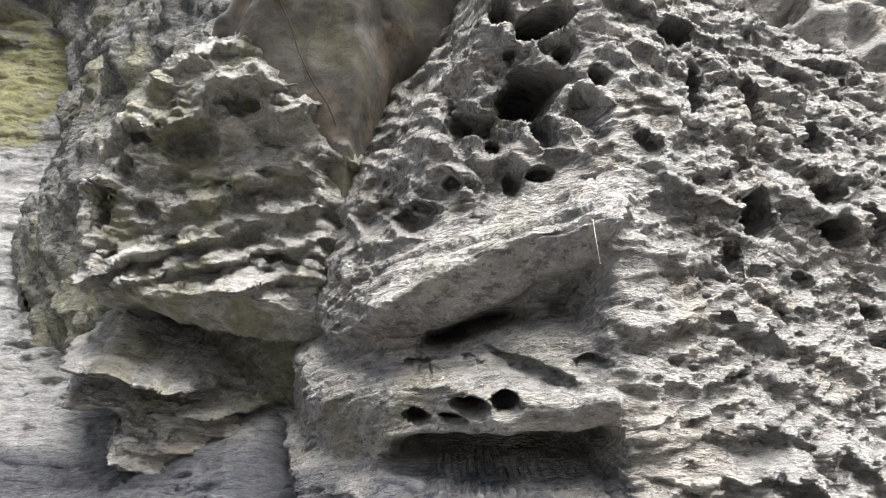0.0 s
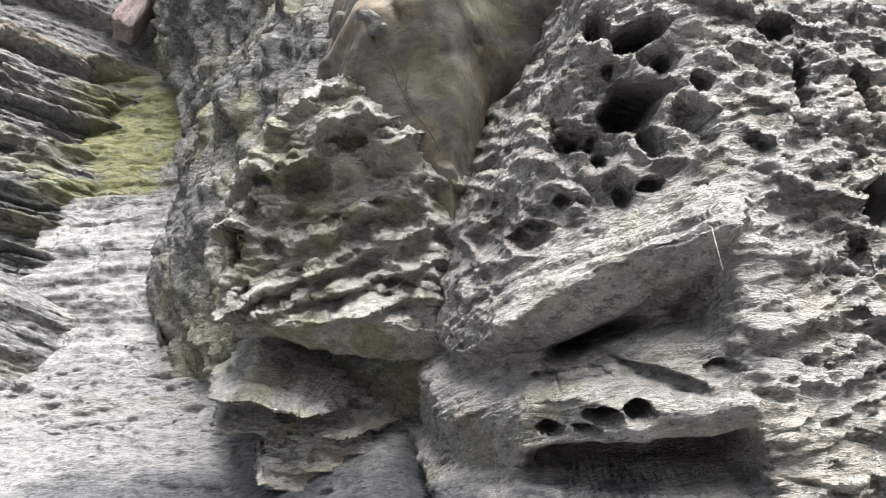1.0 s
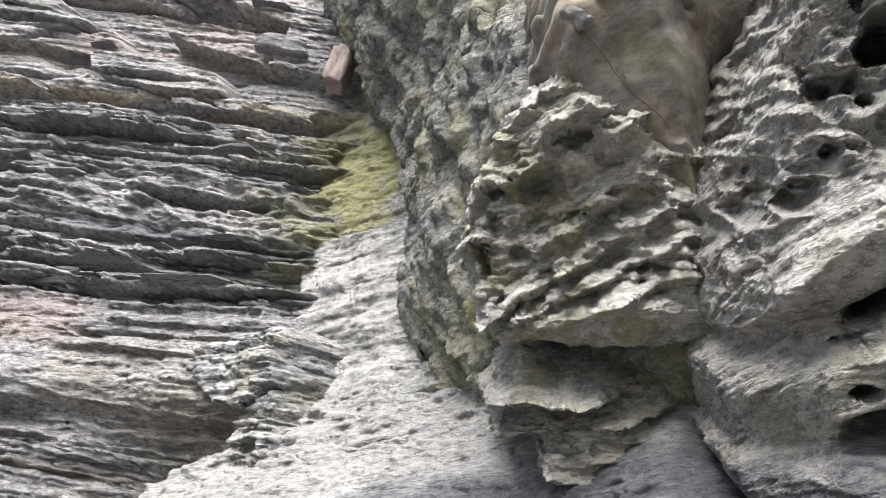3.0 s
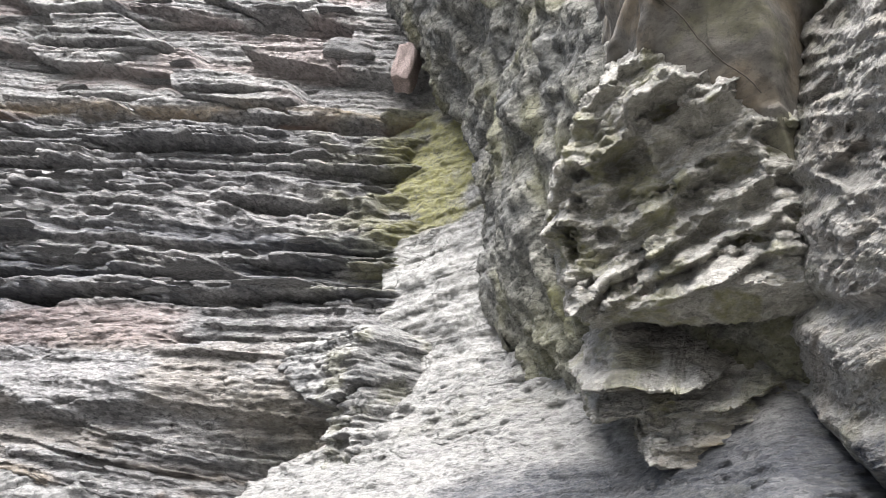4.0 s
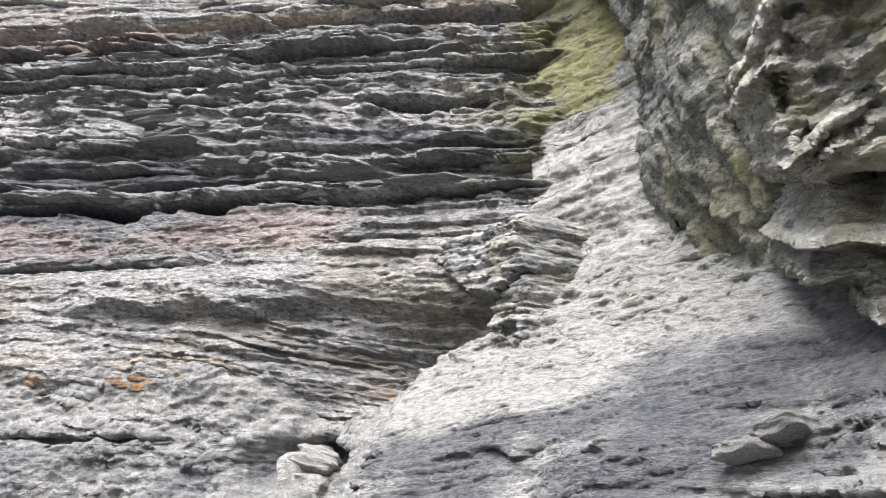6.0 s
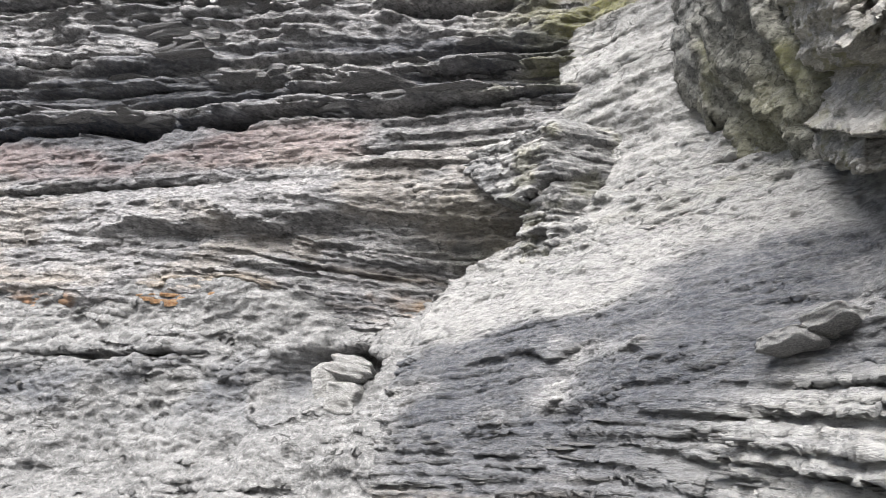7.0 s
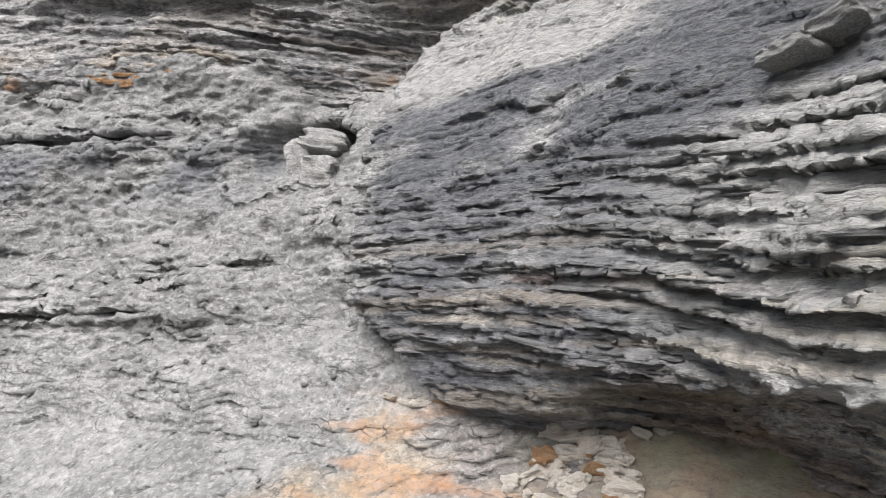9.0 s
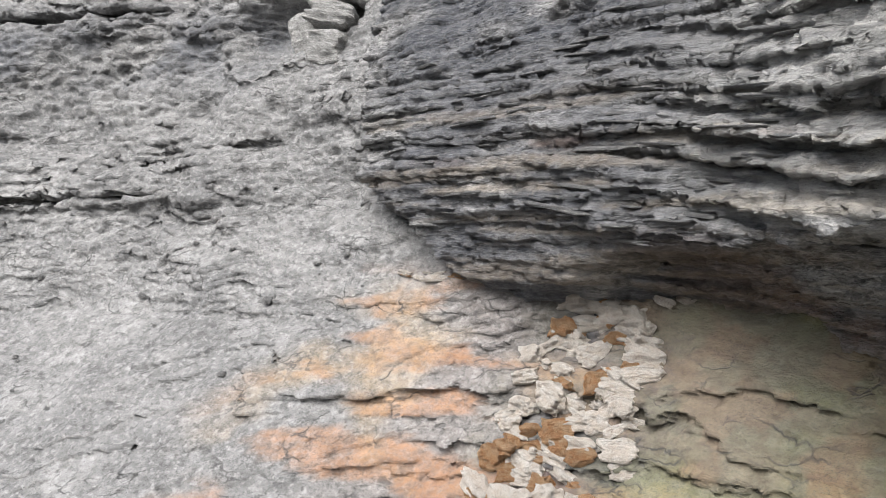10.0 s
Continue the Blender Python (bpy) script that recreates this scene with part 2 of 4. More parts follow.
# ---- the bedded back wall ----
def slot(x, z, at, x0, x1, thick, depth, dip=0.0, overhang=0.0, seed=0.0):
    """A dark open joint along a bed, ragged and tapering out at both ends, with the bed above it standing proud."""
    q = x[:1]
    line = at + dip * (q - x0) + 0.022 * fbm(q * 2.3, q * 0, q * 0 + seed, 4, seed)
    run = ss(x0 - 0.1, x0 + 0.15, q) * (1 - ss(x1 - 0.3, x1 + 0.05, q)) * np.clip(0.75 + 0.9 * perlin(q * 2.1, q * 0, q * 0 + seed * 3.3), 0.15, 1.0)
    t = thick * (0.35 + 0.65 * run) * (0.8 + 0.5 * perlin(q * 5.5, q * 0, q * 0 + seed * 1.7))
    cut = depth * run * (ss(line - t, line - 0.55 * t, z) - ss(line - 0.004, line + 0.004, z))
    lip = overhang * run * (0.6 + 0.5 * np.round(1.5 * perlin(q * 1.6, q * 0, q * 0 + seed * 5))) * (ss(line - 0.002, line + 0.006, z) - ss(line + 0.05, line + 0.15, z))
    return cut - lip


def wall_face(x, z):
    zz = z + 0.06 * fbm(x * 0.7, z * 0.7, x * 0, 3, 3) + 0.03 * (x + 4) + 0.004 * fbm(x * 6, z * 6, x * 0, 3, 4)
    y = wall_y(x) + 0.07 * fbm(x * 0.9, z * 1.1, x * 0, 3, 11)
    high, crisp, lumpy, thick = ss(5.28, 5.36, zz), ss(4.72, 4.8, zz) - ss(5.28, 5.36, zz), ss(4.12, 4.2, zz) - ss(4.72, 4.8, zz), ss(3.66, 3.7, zz) - ss(4.12, 4.2, zz)
    smooth = ss(3.24, 3.28, zz) - ss(3.66, 3.7, zz)
    # crisp dark slabs, and thicker beds under them
    y = y - 0.13 * plates(x, zz, 5, 0.04, 0.16, 1.0, 0.8, 1.5, 0.8) * (crisp + 0.7 * thick + 0.25 * lumpy)
    y = y - 0.05 * plates(x, zz, 6, 0.015, 0.06, 1.0, 1.6, 2.0, 0.9) * (0.9 * crisp + thick + 0.35 * lumpy + 0.15)
    # crumbly uneven beds
    y = y - lumpy * (0.20 * (ridged(x * 1.4, zz * 3.2, x * 0, 4, 9, 0.55) - 0.45) + 0.035 * fbm(x * 9, zz * 14, x * 0, 3, 12))
    # blocks and wedges in the pink beds at the top
    f1, f2, num = cells((x + 0.15 * perlin(x * 2, z * 2, x * 0)) * 1.5, (zz + 0.10 * x) * 4.2, 4)
    y = y - high * (0.26 * num * ss(0.0, 0.06, f2 - f1) * (num > 0.4) + 0.02 * plates(x, zz, 8, 0.012, 0.05, 1.0, 1.5, 2.0, 0.8))
    # smooth pinkish face, split into blocks
    f1, f2, num = cells((x + 0.1 * perlin(x * 3, z * 3, x * 0)) * 1.5, zz * 3.2 + 0.5 * x, 19)
    y = y - smooth * (0.07 * num * ss(0.0, 0.05, f2 - f1) * (1 - ss(-3.9, -3.6, x)) + 0.05 * plates(x, zz, 27, 0.02, 0.09, 1.0, 1.2, 2.0, 0.8) * ss(-4.2, -3.7, x) + 0.012 * fbm(x * 5, zz * 8, x * 0, 4, 13))
    # rounded grey ledge, worn soft, over the laminated foot
    bulge = (ss(2.90, 2.98, z + 0.06 * fbm(x * 2.5, x * 0, x * 0, 3, 15)) - ss(3.06, 3.30, z)) * ss(-5.9, -4.9, x) * (1 - ss(-4.15, -3.75, x))
    low = 1 - ss(2.94, 3.24, zz)
    y = y - 0.21 * bulge - 0.05 * (ridged(x * 2.2, zz * 4.0, x * 0, 4, 16, 0.6) - 0.4) * (bulge + 0.8 * low)
    tilted = zz + 0.14 * x + 0.03 * fbm(x * 2, z * 2, x * 0, 3, 17)
    y = y - low * (0.035 * plates(x, tilted, 7, 0.012, 0.05, 0.0, 1.3, 2.5, 0.9) + 0.05 * plates(x, tilted, 28, 0.05, 0.16, 0.0, 0.8, 1.5, 0.6)) * (0.35 + 0.65 * ss(-5.0, -4.2, x))
    # open joints
    y = y + slot(x, z, 3.915, -6.6, -3.65, 0.085, 0.42, 0.0, 0.16, 1.0) + slot(x, z, 3.74, -6.6, -4.25, 0.12, 0.42, 0.0, 0.12, 2.0) + slot(x, z, 3.76, -4.45, -2.85, 0.065, 0.35, -0.01, 0.1, 3.0)
    y = y + slot(x, z, 4.03, -4.4, -2.9, 0.035, 0.20, -0.02, 0.08, 4.0) + slot(x, z, 4.53, -3.95, -3.2, 0.11, 0.35, 0.0, 0.08, 5.0) + slot(x, z, 4.62, -5.3, -4.3, 0.05, 0.2, -0.06, 0.06, 6.0)
    y = y + slot(x, z, 5.22, -6.6, -4.2, 0.075, 0.3, 0.0, 0.14, 7.0) + slot(x, z, 5.02, -4.7, -3.3, 0.05, 0.28, 0.0, 0.1, 8.0) + slot(x, z, 4.93, -4.7, -3.6, 0.03, 0.2, 0.0, 0.06, 9.0)
    y = y + slot(x, z, 5.52, -5.2, -3.5, 0.030, 0.2, -0.03, 0.09, 10.0) + slot(x, z, 6.02, -5.3, -4.2, 0.06, 0.25, -0.08, 0.10, 11.0) + slot(x, z, 6.32, -5.2, -4.0, 0.05, 0.25, 0.04, 0.10, 12.0) + slot(x, z, 6.2, -6.5, -5.4, 0.05, 0.25, 0.0, 0.08, 13.0)
    y = y + slot(x, z, 3.27, -6.6, -4.85, 0.035, 0.18, 0.0, 0.04, 14.0) + slot(x, z, 2.93, -4.8, -4.1, 0.04, 0.16, 0.04, 0.05, 15.0) + slot(x, z, 3.42, -4.1, -3.2, 0.02, 0.12, 0.02, 0.05, 16.0) + slot(x, z, 4.30, -6.5, -5.0, 0.04, 0.18, 0.0, 0.05, 17.0)
    y = y + slot(x, z, 2.62, -4.35, -3.5, 0.03, 0.12, -0.05, 0.03, 18.0) + slot(x, z, 2.78, -4.2, -3.5, 0.025, 0.12, -0.08, 0.03, 19.0)
    y = y + 0.4 * (1 - ss(2.0, 2.3, z))
    y = y - 0.14 * (1 - ss(2.5, 3.05, z)) * ss(2.25, 2.55, z) * (1 - ss(-4.3, -3.7, x + 0.2 * perlin(z * 2, x * 0, x * 0)))
    return y + 0.62 * np.exp(-((x + 3.68) / 0.34) ** 2 - ((z - 2.55) / 0.30) ** 2)


def wall_fine(P, N):
    x, y, z = P[..., 0], P[..., 1], P[..., 2]
    low = 1 - ss(3.6, 3.8, z)
    return 0.004 * bedding(P, 1.6, 1.2, 2) + 0.013 * fbm(x * 6, y * 6, z * 12, 5, 5, 0.72) + 0.010 * low * plates(x * 1.3, z - 0.10 * x + 0.02 * fbm(x * 4, y * 4, z * 4, 3, 14), 36, 0.012, 0.045, 0.0, 5.0, 2.0, 0.9) + 0.004 * fbm(x * 40, y * 40, z * 70, 2, 8)


def wall_tints(P, N):
    x, y, z = P[..., 0], P[..., 1], P[..., 2]
    n = fbm(x * 1.5, y * 1.5, z * 2.5, 4, 21)
    m = fbm(x * 0.8, y * 0.8, z * 5.0, 3, 23)
    moss = ss(-3.6, -2.8, x) * (ss(3.6, 3.8, z) - ss(5.2, 5.5, z)) * ss(-0.1, 0.5, n + 0.2)
    rust = np.exp(-((z - 2.42) / 0.06) ** 2) * ss(0.0, 0.4, n) + 0.6 * np.exp(-((z - 5.25) / 0.05) ** 2) * ss(0.1, 0.4, m)
    # ledge tops paled by normal, sky light put into the colour; higher beds paler
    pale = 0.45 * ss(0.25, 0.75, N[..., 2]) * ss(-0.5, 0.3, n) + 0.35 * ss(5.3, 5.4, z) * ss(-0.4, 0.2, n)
    dark = (ss(3.55, 3.75, z) - ss(5.2, 5.4, z)) * ss(-0.3, 0.2, m) * 0.36
    pink = ss(0.0, 0.35, fbm(x * 0.9, y * 0.9, z * 2.2, 3, 29)) * ((ss(3.3, 3.4, z) - ss(3.62, 3.7, z)) * (1 - ss(-4.1, -3.9, x)) + 0.8 * ss(5.35, 5.45, z)) * 0.45
    # dark laminated foot; the recess's shade is painted in with it
    dark = dark + 0.6 * (1 - ss(2.85, 3.0, z)) * ss(-0.3, 0.3, m) * ss(-4.8, -4.0, x)
    dark = dark + 0.4 * (ss(3.66, 3.74, z) - ss(4.2, 4.4, z)) * ss(-0.5, 0.1, m)
    moss = moss + 0.3 * np.exp(-((x + 3.5) / 0.3) ** 2 - ((z - 2.75) / 0.3) ** 2)
    dark = dark + 0.5 * (ss(3.25, 3.4, z) - ss(3.75, 3.8, z)) * (1 - ss(-4.9, -4.4, x + 0.3 * n))
    ochre = 0.5 * np.exp(-((z - 5.33) / 0.04) ** 2) * ss(-0.3, 0.2, m) + 0.4 * np.exp(-((z - 2.5) / 0.12) ** 2) * ss(-0.1, 0.4, m) + 0.14 * (1 - ss(3.2, 3.6, z)) * ss(0.0, 0.4, n)
    return (moss, rust, pale), (dark, pink, ochre)


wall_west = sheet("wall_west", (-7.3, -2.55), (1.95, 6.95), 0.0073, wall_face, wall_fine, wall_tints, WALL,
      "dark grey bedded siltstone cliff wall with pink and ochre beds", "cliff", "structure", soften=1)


# ---- the crumbly bank at the foot ----
def bank_face(x, z):
    warp = z + 0.10 * fbm(x * 2.2, z * 2.2, x * 0, 4, 32)
    y = bank_y(x, z) + 0.10 * fbm(x * 1.1, z * 1.4, x * 0 + 2, 3, 31)
    y = y + 1.1 * np.clip(z - 2.06, 0, 1) * ss(-4.25, -4.0, x) + hollow(x, z, -4.02, 1.92, 0.30, 0.22, 0.30, 0.0, 0.25)
    y = y - 0.07 * (ss(0.98, 1.05, z) - ss(1.2, 1.35, z)) * (1 - ss(-4.0, -3.4, x)) + slot(x, z, 1.06, -6.0, -4.3, 0.05, 0.16, 0.0, 0.04, 23.0) + slot(x, z, 1.28, -4.6, -3.7, 0.03, 0.08, 0.03, 0.03, 24.0) + slot(x, z, 2.10, -5.9, -4.5, 0.04, 0.12, -0.02, 0.04, 25.0)
    y = y - 0.020 * plates(x + 0.05 * perlin(x * 9, z * 9, x * 0), warp, 26, 0.015, 0.06, -2.0, 6.0, 2.0, 0.9) * ss(-0.5, 0.3, perlin(x * 1.5, z * 1.8, x * 0 + 4))
    y = y - 0.035 * plates(x, z + 0.04 * fbm(x * 3, z * 3, x * 0, 3, 37) - 0.1 * x, 25, 0.03, 0.11, -1.0, 2.0, 2.0, 0.7) * ss(-3.4, -3.0, x) * (1 - ss(0.5, 0.7, z))
    return y


def bank_fine(P, N):
    x, y, z = P[..., 0], P[..., 1], P[..., 2]
    f1, f2, num = cells(x * 13 + 0.8 * perlin(x * 9, y * 9, z * 9), z * 19, 3)
    rough = 0.45 + 0.75 * ss(0.55, 1.1, z + 0.25 * perlin(x * 1.5, y * 1.5, z * 1.5))
    return rough * (0.030 * fbm(x * 4, y * 4, z * 7, 6, 33, 0.6) + 0.018 * (ridged(x * 8, y * 8, z * 14, 4, 35, 0.6) - 0.4) + 0.010 * (num - 0.5) * ss(0.02, 0.2, f2 - f1)) + 0.003 * fbm(x * 45, y * 45, z * 60, 3, 34)


def bank_tints(P, N):
    x, y, z = P[..., 0], P[..., 1], P[..., 2]
    n = fbm(x * 1.6, y * 1.6, z * 2.2, 4, 36)
    under = ss(-3.35, -3.0, x + 0.1 * n) * (1 - ss(0.58, 0.78, z + 0.1 * n))
    east = ss(-2.1, -1.9, x)
    rust = under * (0.10 * ss(-2.9, -2.6, x) * (1 - east) + (0.65 - 0.5 * east) * ss(0.0, 0.4, fbm(x * 2, y * 2, z * 9, 4, 38)) + 0.45 * east * ss(0.0, 0.35, fbm(x * 5, y * 5, z * 5, 4, 39)))
    moss = under * (ss(-2.2, -1.9, x + 0.1 * n) * (0.75 + 0.25 * ss(-0.6, 0.1, -n)) + 0.3 * ss(-2.5, -2.3, x) * ss(-0.1, 0.3, -n))
    # upward-facing patches are paler
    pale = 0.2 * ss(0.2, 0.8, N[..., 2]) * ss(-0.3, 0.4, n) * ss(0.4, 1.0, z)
    dark = 0.65 * np.exp(-((z - 1.85) / 0.2) ** 2) * ss(-0.4, 0.2, n) * (1 - ss(-4.2, -3.8, x))
    return (moss, rust, pale), (dark + under * east * (0.4 + 0.3 * ss(-0.2, 0.4, n)) + 0.75 * under * np.exp(-((x + 2.15 - 0.1 * (0.4 - z)) / 0.19) ** 2), x * 0, under * (0.35 * ss(-0.1, 0.4, n) * (1 - 0.6 * ss(-2.2, -1.9, x)) + 0.3 * east * ss(0.0, 0.4, -n)))


bank = sheet("bank", (-6.9, -0.7), (-0.4, 2.55), 0.0095, bank_face, bank_fine, bank_tints, BANK,
      "grey crumbly mudstone bank stained orange at the foot", "rock bank", "structure", depth=0.3)


# ---- the corner behind, and the dusted shelf in front of it ----
def corner_face(x, z):
    y = 3.12 + 0.10 * (x + 2.8) + 0.05 * fbm(x * 1.5, z * 3, x * 0, 4, 41) - 0.02 * plates(x, z, 41, 0.03, 0.16, 2.0, 2.5, 2.0, 0.5) + slot(x, z, 4.02, -2.9, -2.4, 0.02, 0.08, 0.0, 0.02, 21.0) + slot(x, z, 3.78, -2.75, -2.3, 0.02, 0.08, 0.0, 0.02, 22.0)
    return y - 0.10 * (1 - ss(4.2, 4.25, z)) - 0.35 * np.clip(3.3 - z, 0, 1)


def corner_tints(P, N):
    x, y, z = P[..., 0], P[..., 1], P[..., 2]
    n = fbm(x * 2.5, y * 2.5, z * 3, 4, 44)
    moss = (ss(4.15, 4.3, z) - ss(5.2, 5.6, z)) * ss(-0.5, 0.2, n)
    pale = (1 - ss(4.1, 4.25, z)) * ss(-0.7, 0.1, n) * 0.8
    return (moss, x * 0, pale), (x * 0, x * 0, x * 0)


sheet("wall_north", (-3.0, -1.0), (2.3, 7.4), 0.011, corner_face, wall_fine, corner_tints, BANK,
      "pale siltstone cliff face with yellow-green algae in the corner", "cliff", "structure")


# ---- the shale buttress ----
def butt_y(x, z):
    prof = np.interp(z, [-0.3, 0.6, 0.75, 0.95, 1.2, 1.65, 1.85, 2.05, 2.3, 2.6, 2.9, 3.3], [2.2, 1.95, 1.78, 1.70, 1.73, 1.88, 1.98, 2.18, 2.42, 2.70, 2.92, 3.1])
    return prof - 0.55 * np.clip(x - np.interp(z, [1.45, 1.72], [-1.65, -1.25]), 0, 3)


def butt_face(x, z):
    y = butt_y(x, z) + 0.06 * fbm(x * 1.3, z * 2.0, x * 0 + 7, 3, 51)
    low = 0.63 + 0.45 * ss(-2.5, -3.1, x) + 0.22 * ss(-2.4, -1.9, x) + 0.08 * ss(-1.8, -1.1, x) + 0.03 * fbm(x * 7, x * 0, x * 0, 3, 50)
    foot = ss(-2.1, -1.8, x)
    y = y + (1.2 - 0.65 * foot) * np.clip(low - z, 0, 1) + 0.13 * foot * ss(0.0, 0.05, low - z)
    # ledges in the lower half, smoother above; they thicken to the east
    zz = z + 0.05 * fbm(x * 1.0, z * 0.8, x * 0, 2, 52) + 0.09 * np.clip(x + 2.3, 0, 2) + 0.006 * fbm(x * 12, z * 12, x * 0, 3, 49)
    east = ss(-2.3, -1.3, x)
    lower = 1 - ss(1.45, 1.7, z - 0.2 * np.clip(x + 1.9, 0, 1))
    y = y - (0.022 * plates(x, zz, 15, 0.008, 0.028, 0.0, 1.6, 3.0, 0.9) * (1 - 0.4 * east) + 0.020 * plates(x, zz, 18, 0.04, 0.11, 0.0, 1.0, 2.0, 0.6) * (1 - east) + 0.055 * plates(x, zz, 16, 0.025, 0.075, 0.0, 0.7, 2.0, 0.9) * east) * (0.15 + 0.85 * lower)
    y = y - 0.007 * plates(x, zz, 17, 0.006, 0.02, 0.0, 3.5, 3.0) * (1 - 0.7 * ss(1.5, 1.7, z)) * (1 - ss(1.95, 2.2, z))
    # a broken plate edge under the dusty top
    brk = 1.90 + 0.06 * perlin(x * 4, x * 0, x * 0) + 0.1 * ss(-2.4, -1.6, x)
    y = y + 0.055 * (ss(-2.95, -2.9, x) - ss(-2.35, -2.1, x)) * (1 - ss(brk - 0.01, brk + 0.02, z)) * ss(1.55, 1.8, z)
    upper = ss(1.45, 1.6, z) - ss(2.1, 2.25, z)
    slant = z - 0.16 * (x + 2.4) + 0.03 * fbm(x * 3, z * 3, x * 0, 3, 47)
    y = y - upper * (0.016 * plates(x, slant, 45, 0.010, 0.045, 0.0, 3.5, 1.5, 0.9) * ss(-0.2, 0.3, perlin(x * 2.2, slant * 5, x * 0 + 9)) + 0.008 * plates(x, slant, 46, 0.004, 0.012, 0.0, 6.0, 2.0, 0.9))
    y = y + hollow(x, z, -2.28, 1.62, 0.07, 0.05, 0.05) - 0.05 * np.exp(-((x + 1.90) / 0.08) ** 2 - ((z - 1.88) / 0.045) ** 2) * (1 + fbm(x * 14, z * 14, x * 0, 3, 46))
    left = np.interp(z, [0.5, 0.86, 1.28, 1.64, 2.1, 2.42, 2.6], [-2.84, -3.04, -3.19, -3.31, -3.48, -3.60, -3.62]) + 0.05 * fbm(x * 0, z * 4, x * 0 + 3, 4, 55)
    y = y + 1.0 * np.clip(left - x, 0, 3) + 2.0 * np.clip(left - x - 0.10, 0, 3)
    # the top breaks back into a dark notch beside the wall
    cut = np.interp(x, [-3.7, -3.45, -3.1, -2.85, -2.6], [2.42, 2.62, 2.70, 2.95, 3.3]) + 0.03 * fbm(x * 6, x * 0, x * 0, 3, 56)
    y = y + 0.6 * ss(0.0, 0.06, z - cut) * ss(-2.55, -2.8, x)
    # terraces of the dusty slope
    y = y - 0.05 * ridged(x * 4, z * 9, x * 0, 4, 48, 0.6) * ss(2.15, 2.5, z)
    f1, f2, num = cells((x + 0.04 * perlin(x * 9, z * 9, x * 0)) * 9, z * 22, 15)
    y = y - 0.022 * num * ss(0.0, 0.1, f2 - f1) * ss(2.15, 2.4, z)
    y = y + 0.45 * ss(-0.6, -0.2, x) * ss(1.5, 1.8, z)
    return y


def butt_fine(P, N):
    x, y, z = P[..., 0], P[..., 1], P[..., 2]
    zz = z + 0.09 * np.clip(x + 2.3, 0, 2)
    Q = np.stack([x, y, zz], -1)
    low = 1 - ss(1.9, 2.2, z)
    return (0.007 * bedding(Q, 3.2, 1.5, 4) + 0.004 * bedding(Q, 7.0, 3.0, 6)) * (0.35 + 0.65 * low) + 0.016 * fbm(x * 8, y * 8, z * 20, 5, 57, 0.6) * (1 - 0.5 * (ss(1.5, 1.7, z) - ss(2.1, 2.3, z))) + 0.003 * fbm(x * 50, y * 50, z * 90, 2, 58)


def butt_tints(P, N):
    x, y, z = P[..., 0], P[..., 1], P[..., 2]
    n = fbm(x * 2.0, y * 2.0, z * 4, 4, 60)
    m = fbm(x * 1.0, y * 1.0, z * 22, 3, 61)
    edge = 2.03 + 0.16 * n + 0.18 * ss(-2.6, -1.5, x) - 0.1 * ss(-2.8, -3.3, x)
    pale = ss(edge - 0.05, edge + 0.2, z) * (0.78 + 0.35 * fbm(x * 9, y * 9, z * 9, 3, 64)) + 1.0 * (1 - ss(1.5, 1.7, z - 0.2 * np.clip(x + 1.9, 0, 1))) * ss(-2.2, -1.7, x) * ss(-0.9, -0.1, m) * ss(0.88, 0.96, z)
    pale = np.maximum(pale, 0.9 * np.exp(-((x + 1.87) / 0.09) ** 2 - ((z - 1.88) / 0.05) ** 2) * ss(-0.2, 0.3, n))
    pale = np.maximum(pale, 0.8 * ss(-3.0, -3.2, x) * ss(-0.6, 0.1, n))
    dark = (1 - ss(edge - 0.05, edge + 0.1, z)) * ss(-0.7, 0.1, n) * (0.72 + 0.15 * ss(1.45, 1.65, z)) * (1 - 0.95 * ss(-1.9, -1.4, x) * (1 - ss(1.6, 1.75, z)))
    rust = 0.8 * np.exp(-((z - 1.17 - 0.03 * n) / 0.035) ** 2) * ss(0.1, 0.4, fbm(x * 2.2, y, z * 9, 2, 63))
    rust = rust + 0.5 * (1 - ss(0.80, 0.95, z)) * ss(-2.1, -1.8, x) * ss(-0.3, 0.4, n)
    moss = 0.4 * ss(-1.6, -0.8, x) * ss(0.1, 0.5, n) + 0.5 * ss(2.5, 2.8, z) * ss(0.1, 0.4, n)
    return (moss, rust, pale), (dark, x * 0, 0.25 * ss(0.1, 0.5, m) * (1 - ss(1.2, 1.5, z)))


buttress = sheet("shale_buttress", (-3.85, 0.6), (0.3, 3.15), 0.008, butt_face, butt_fine, butt_tints, SHALE,
      "dark grey laminated shale buttress with pale dusty top", "rock outcrop", depth=0.3)


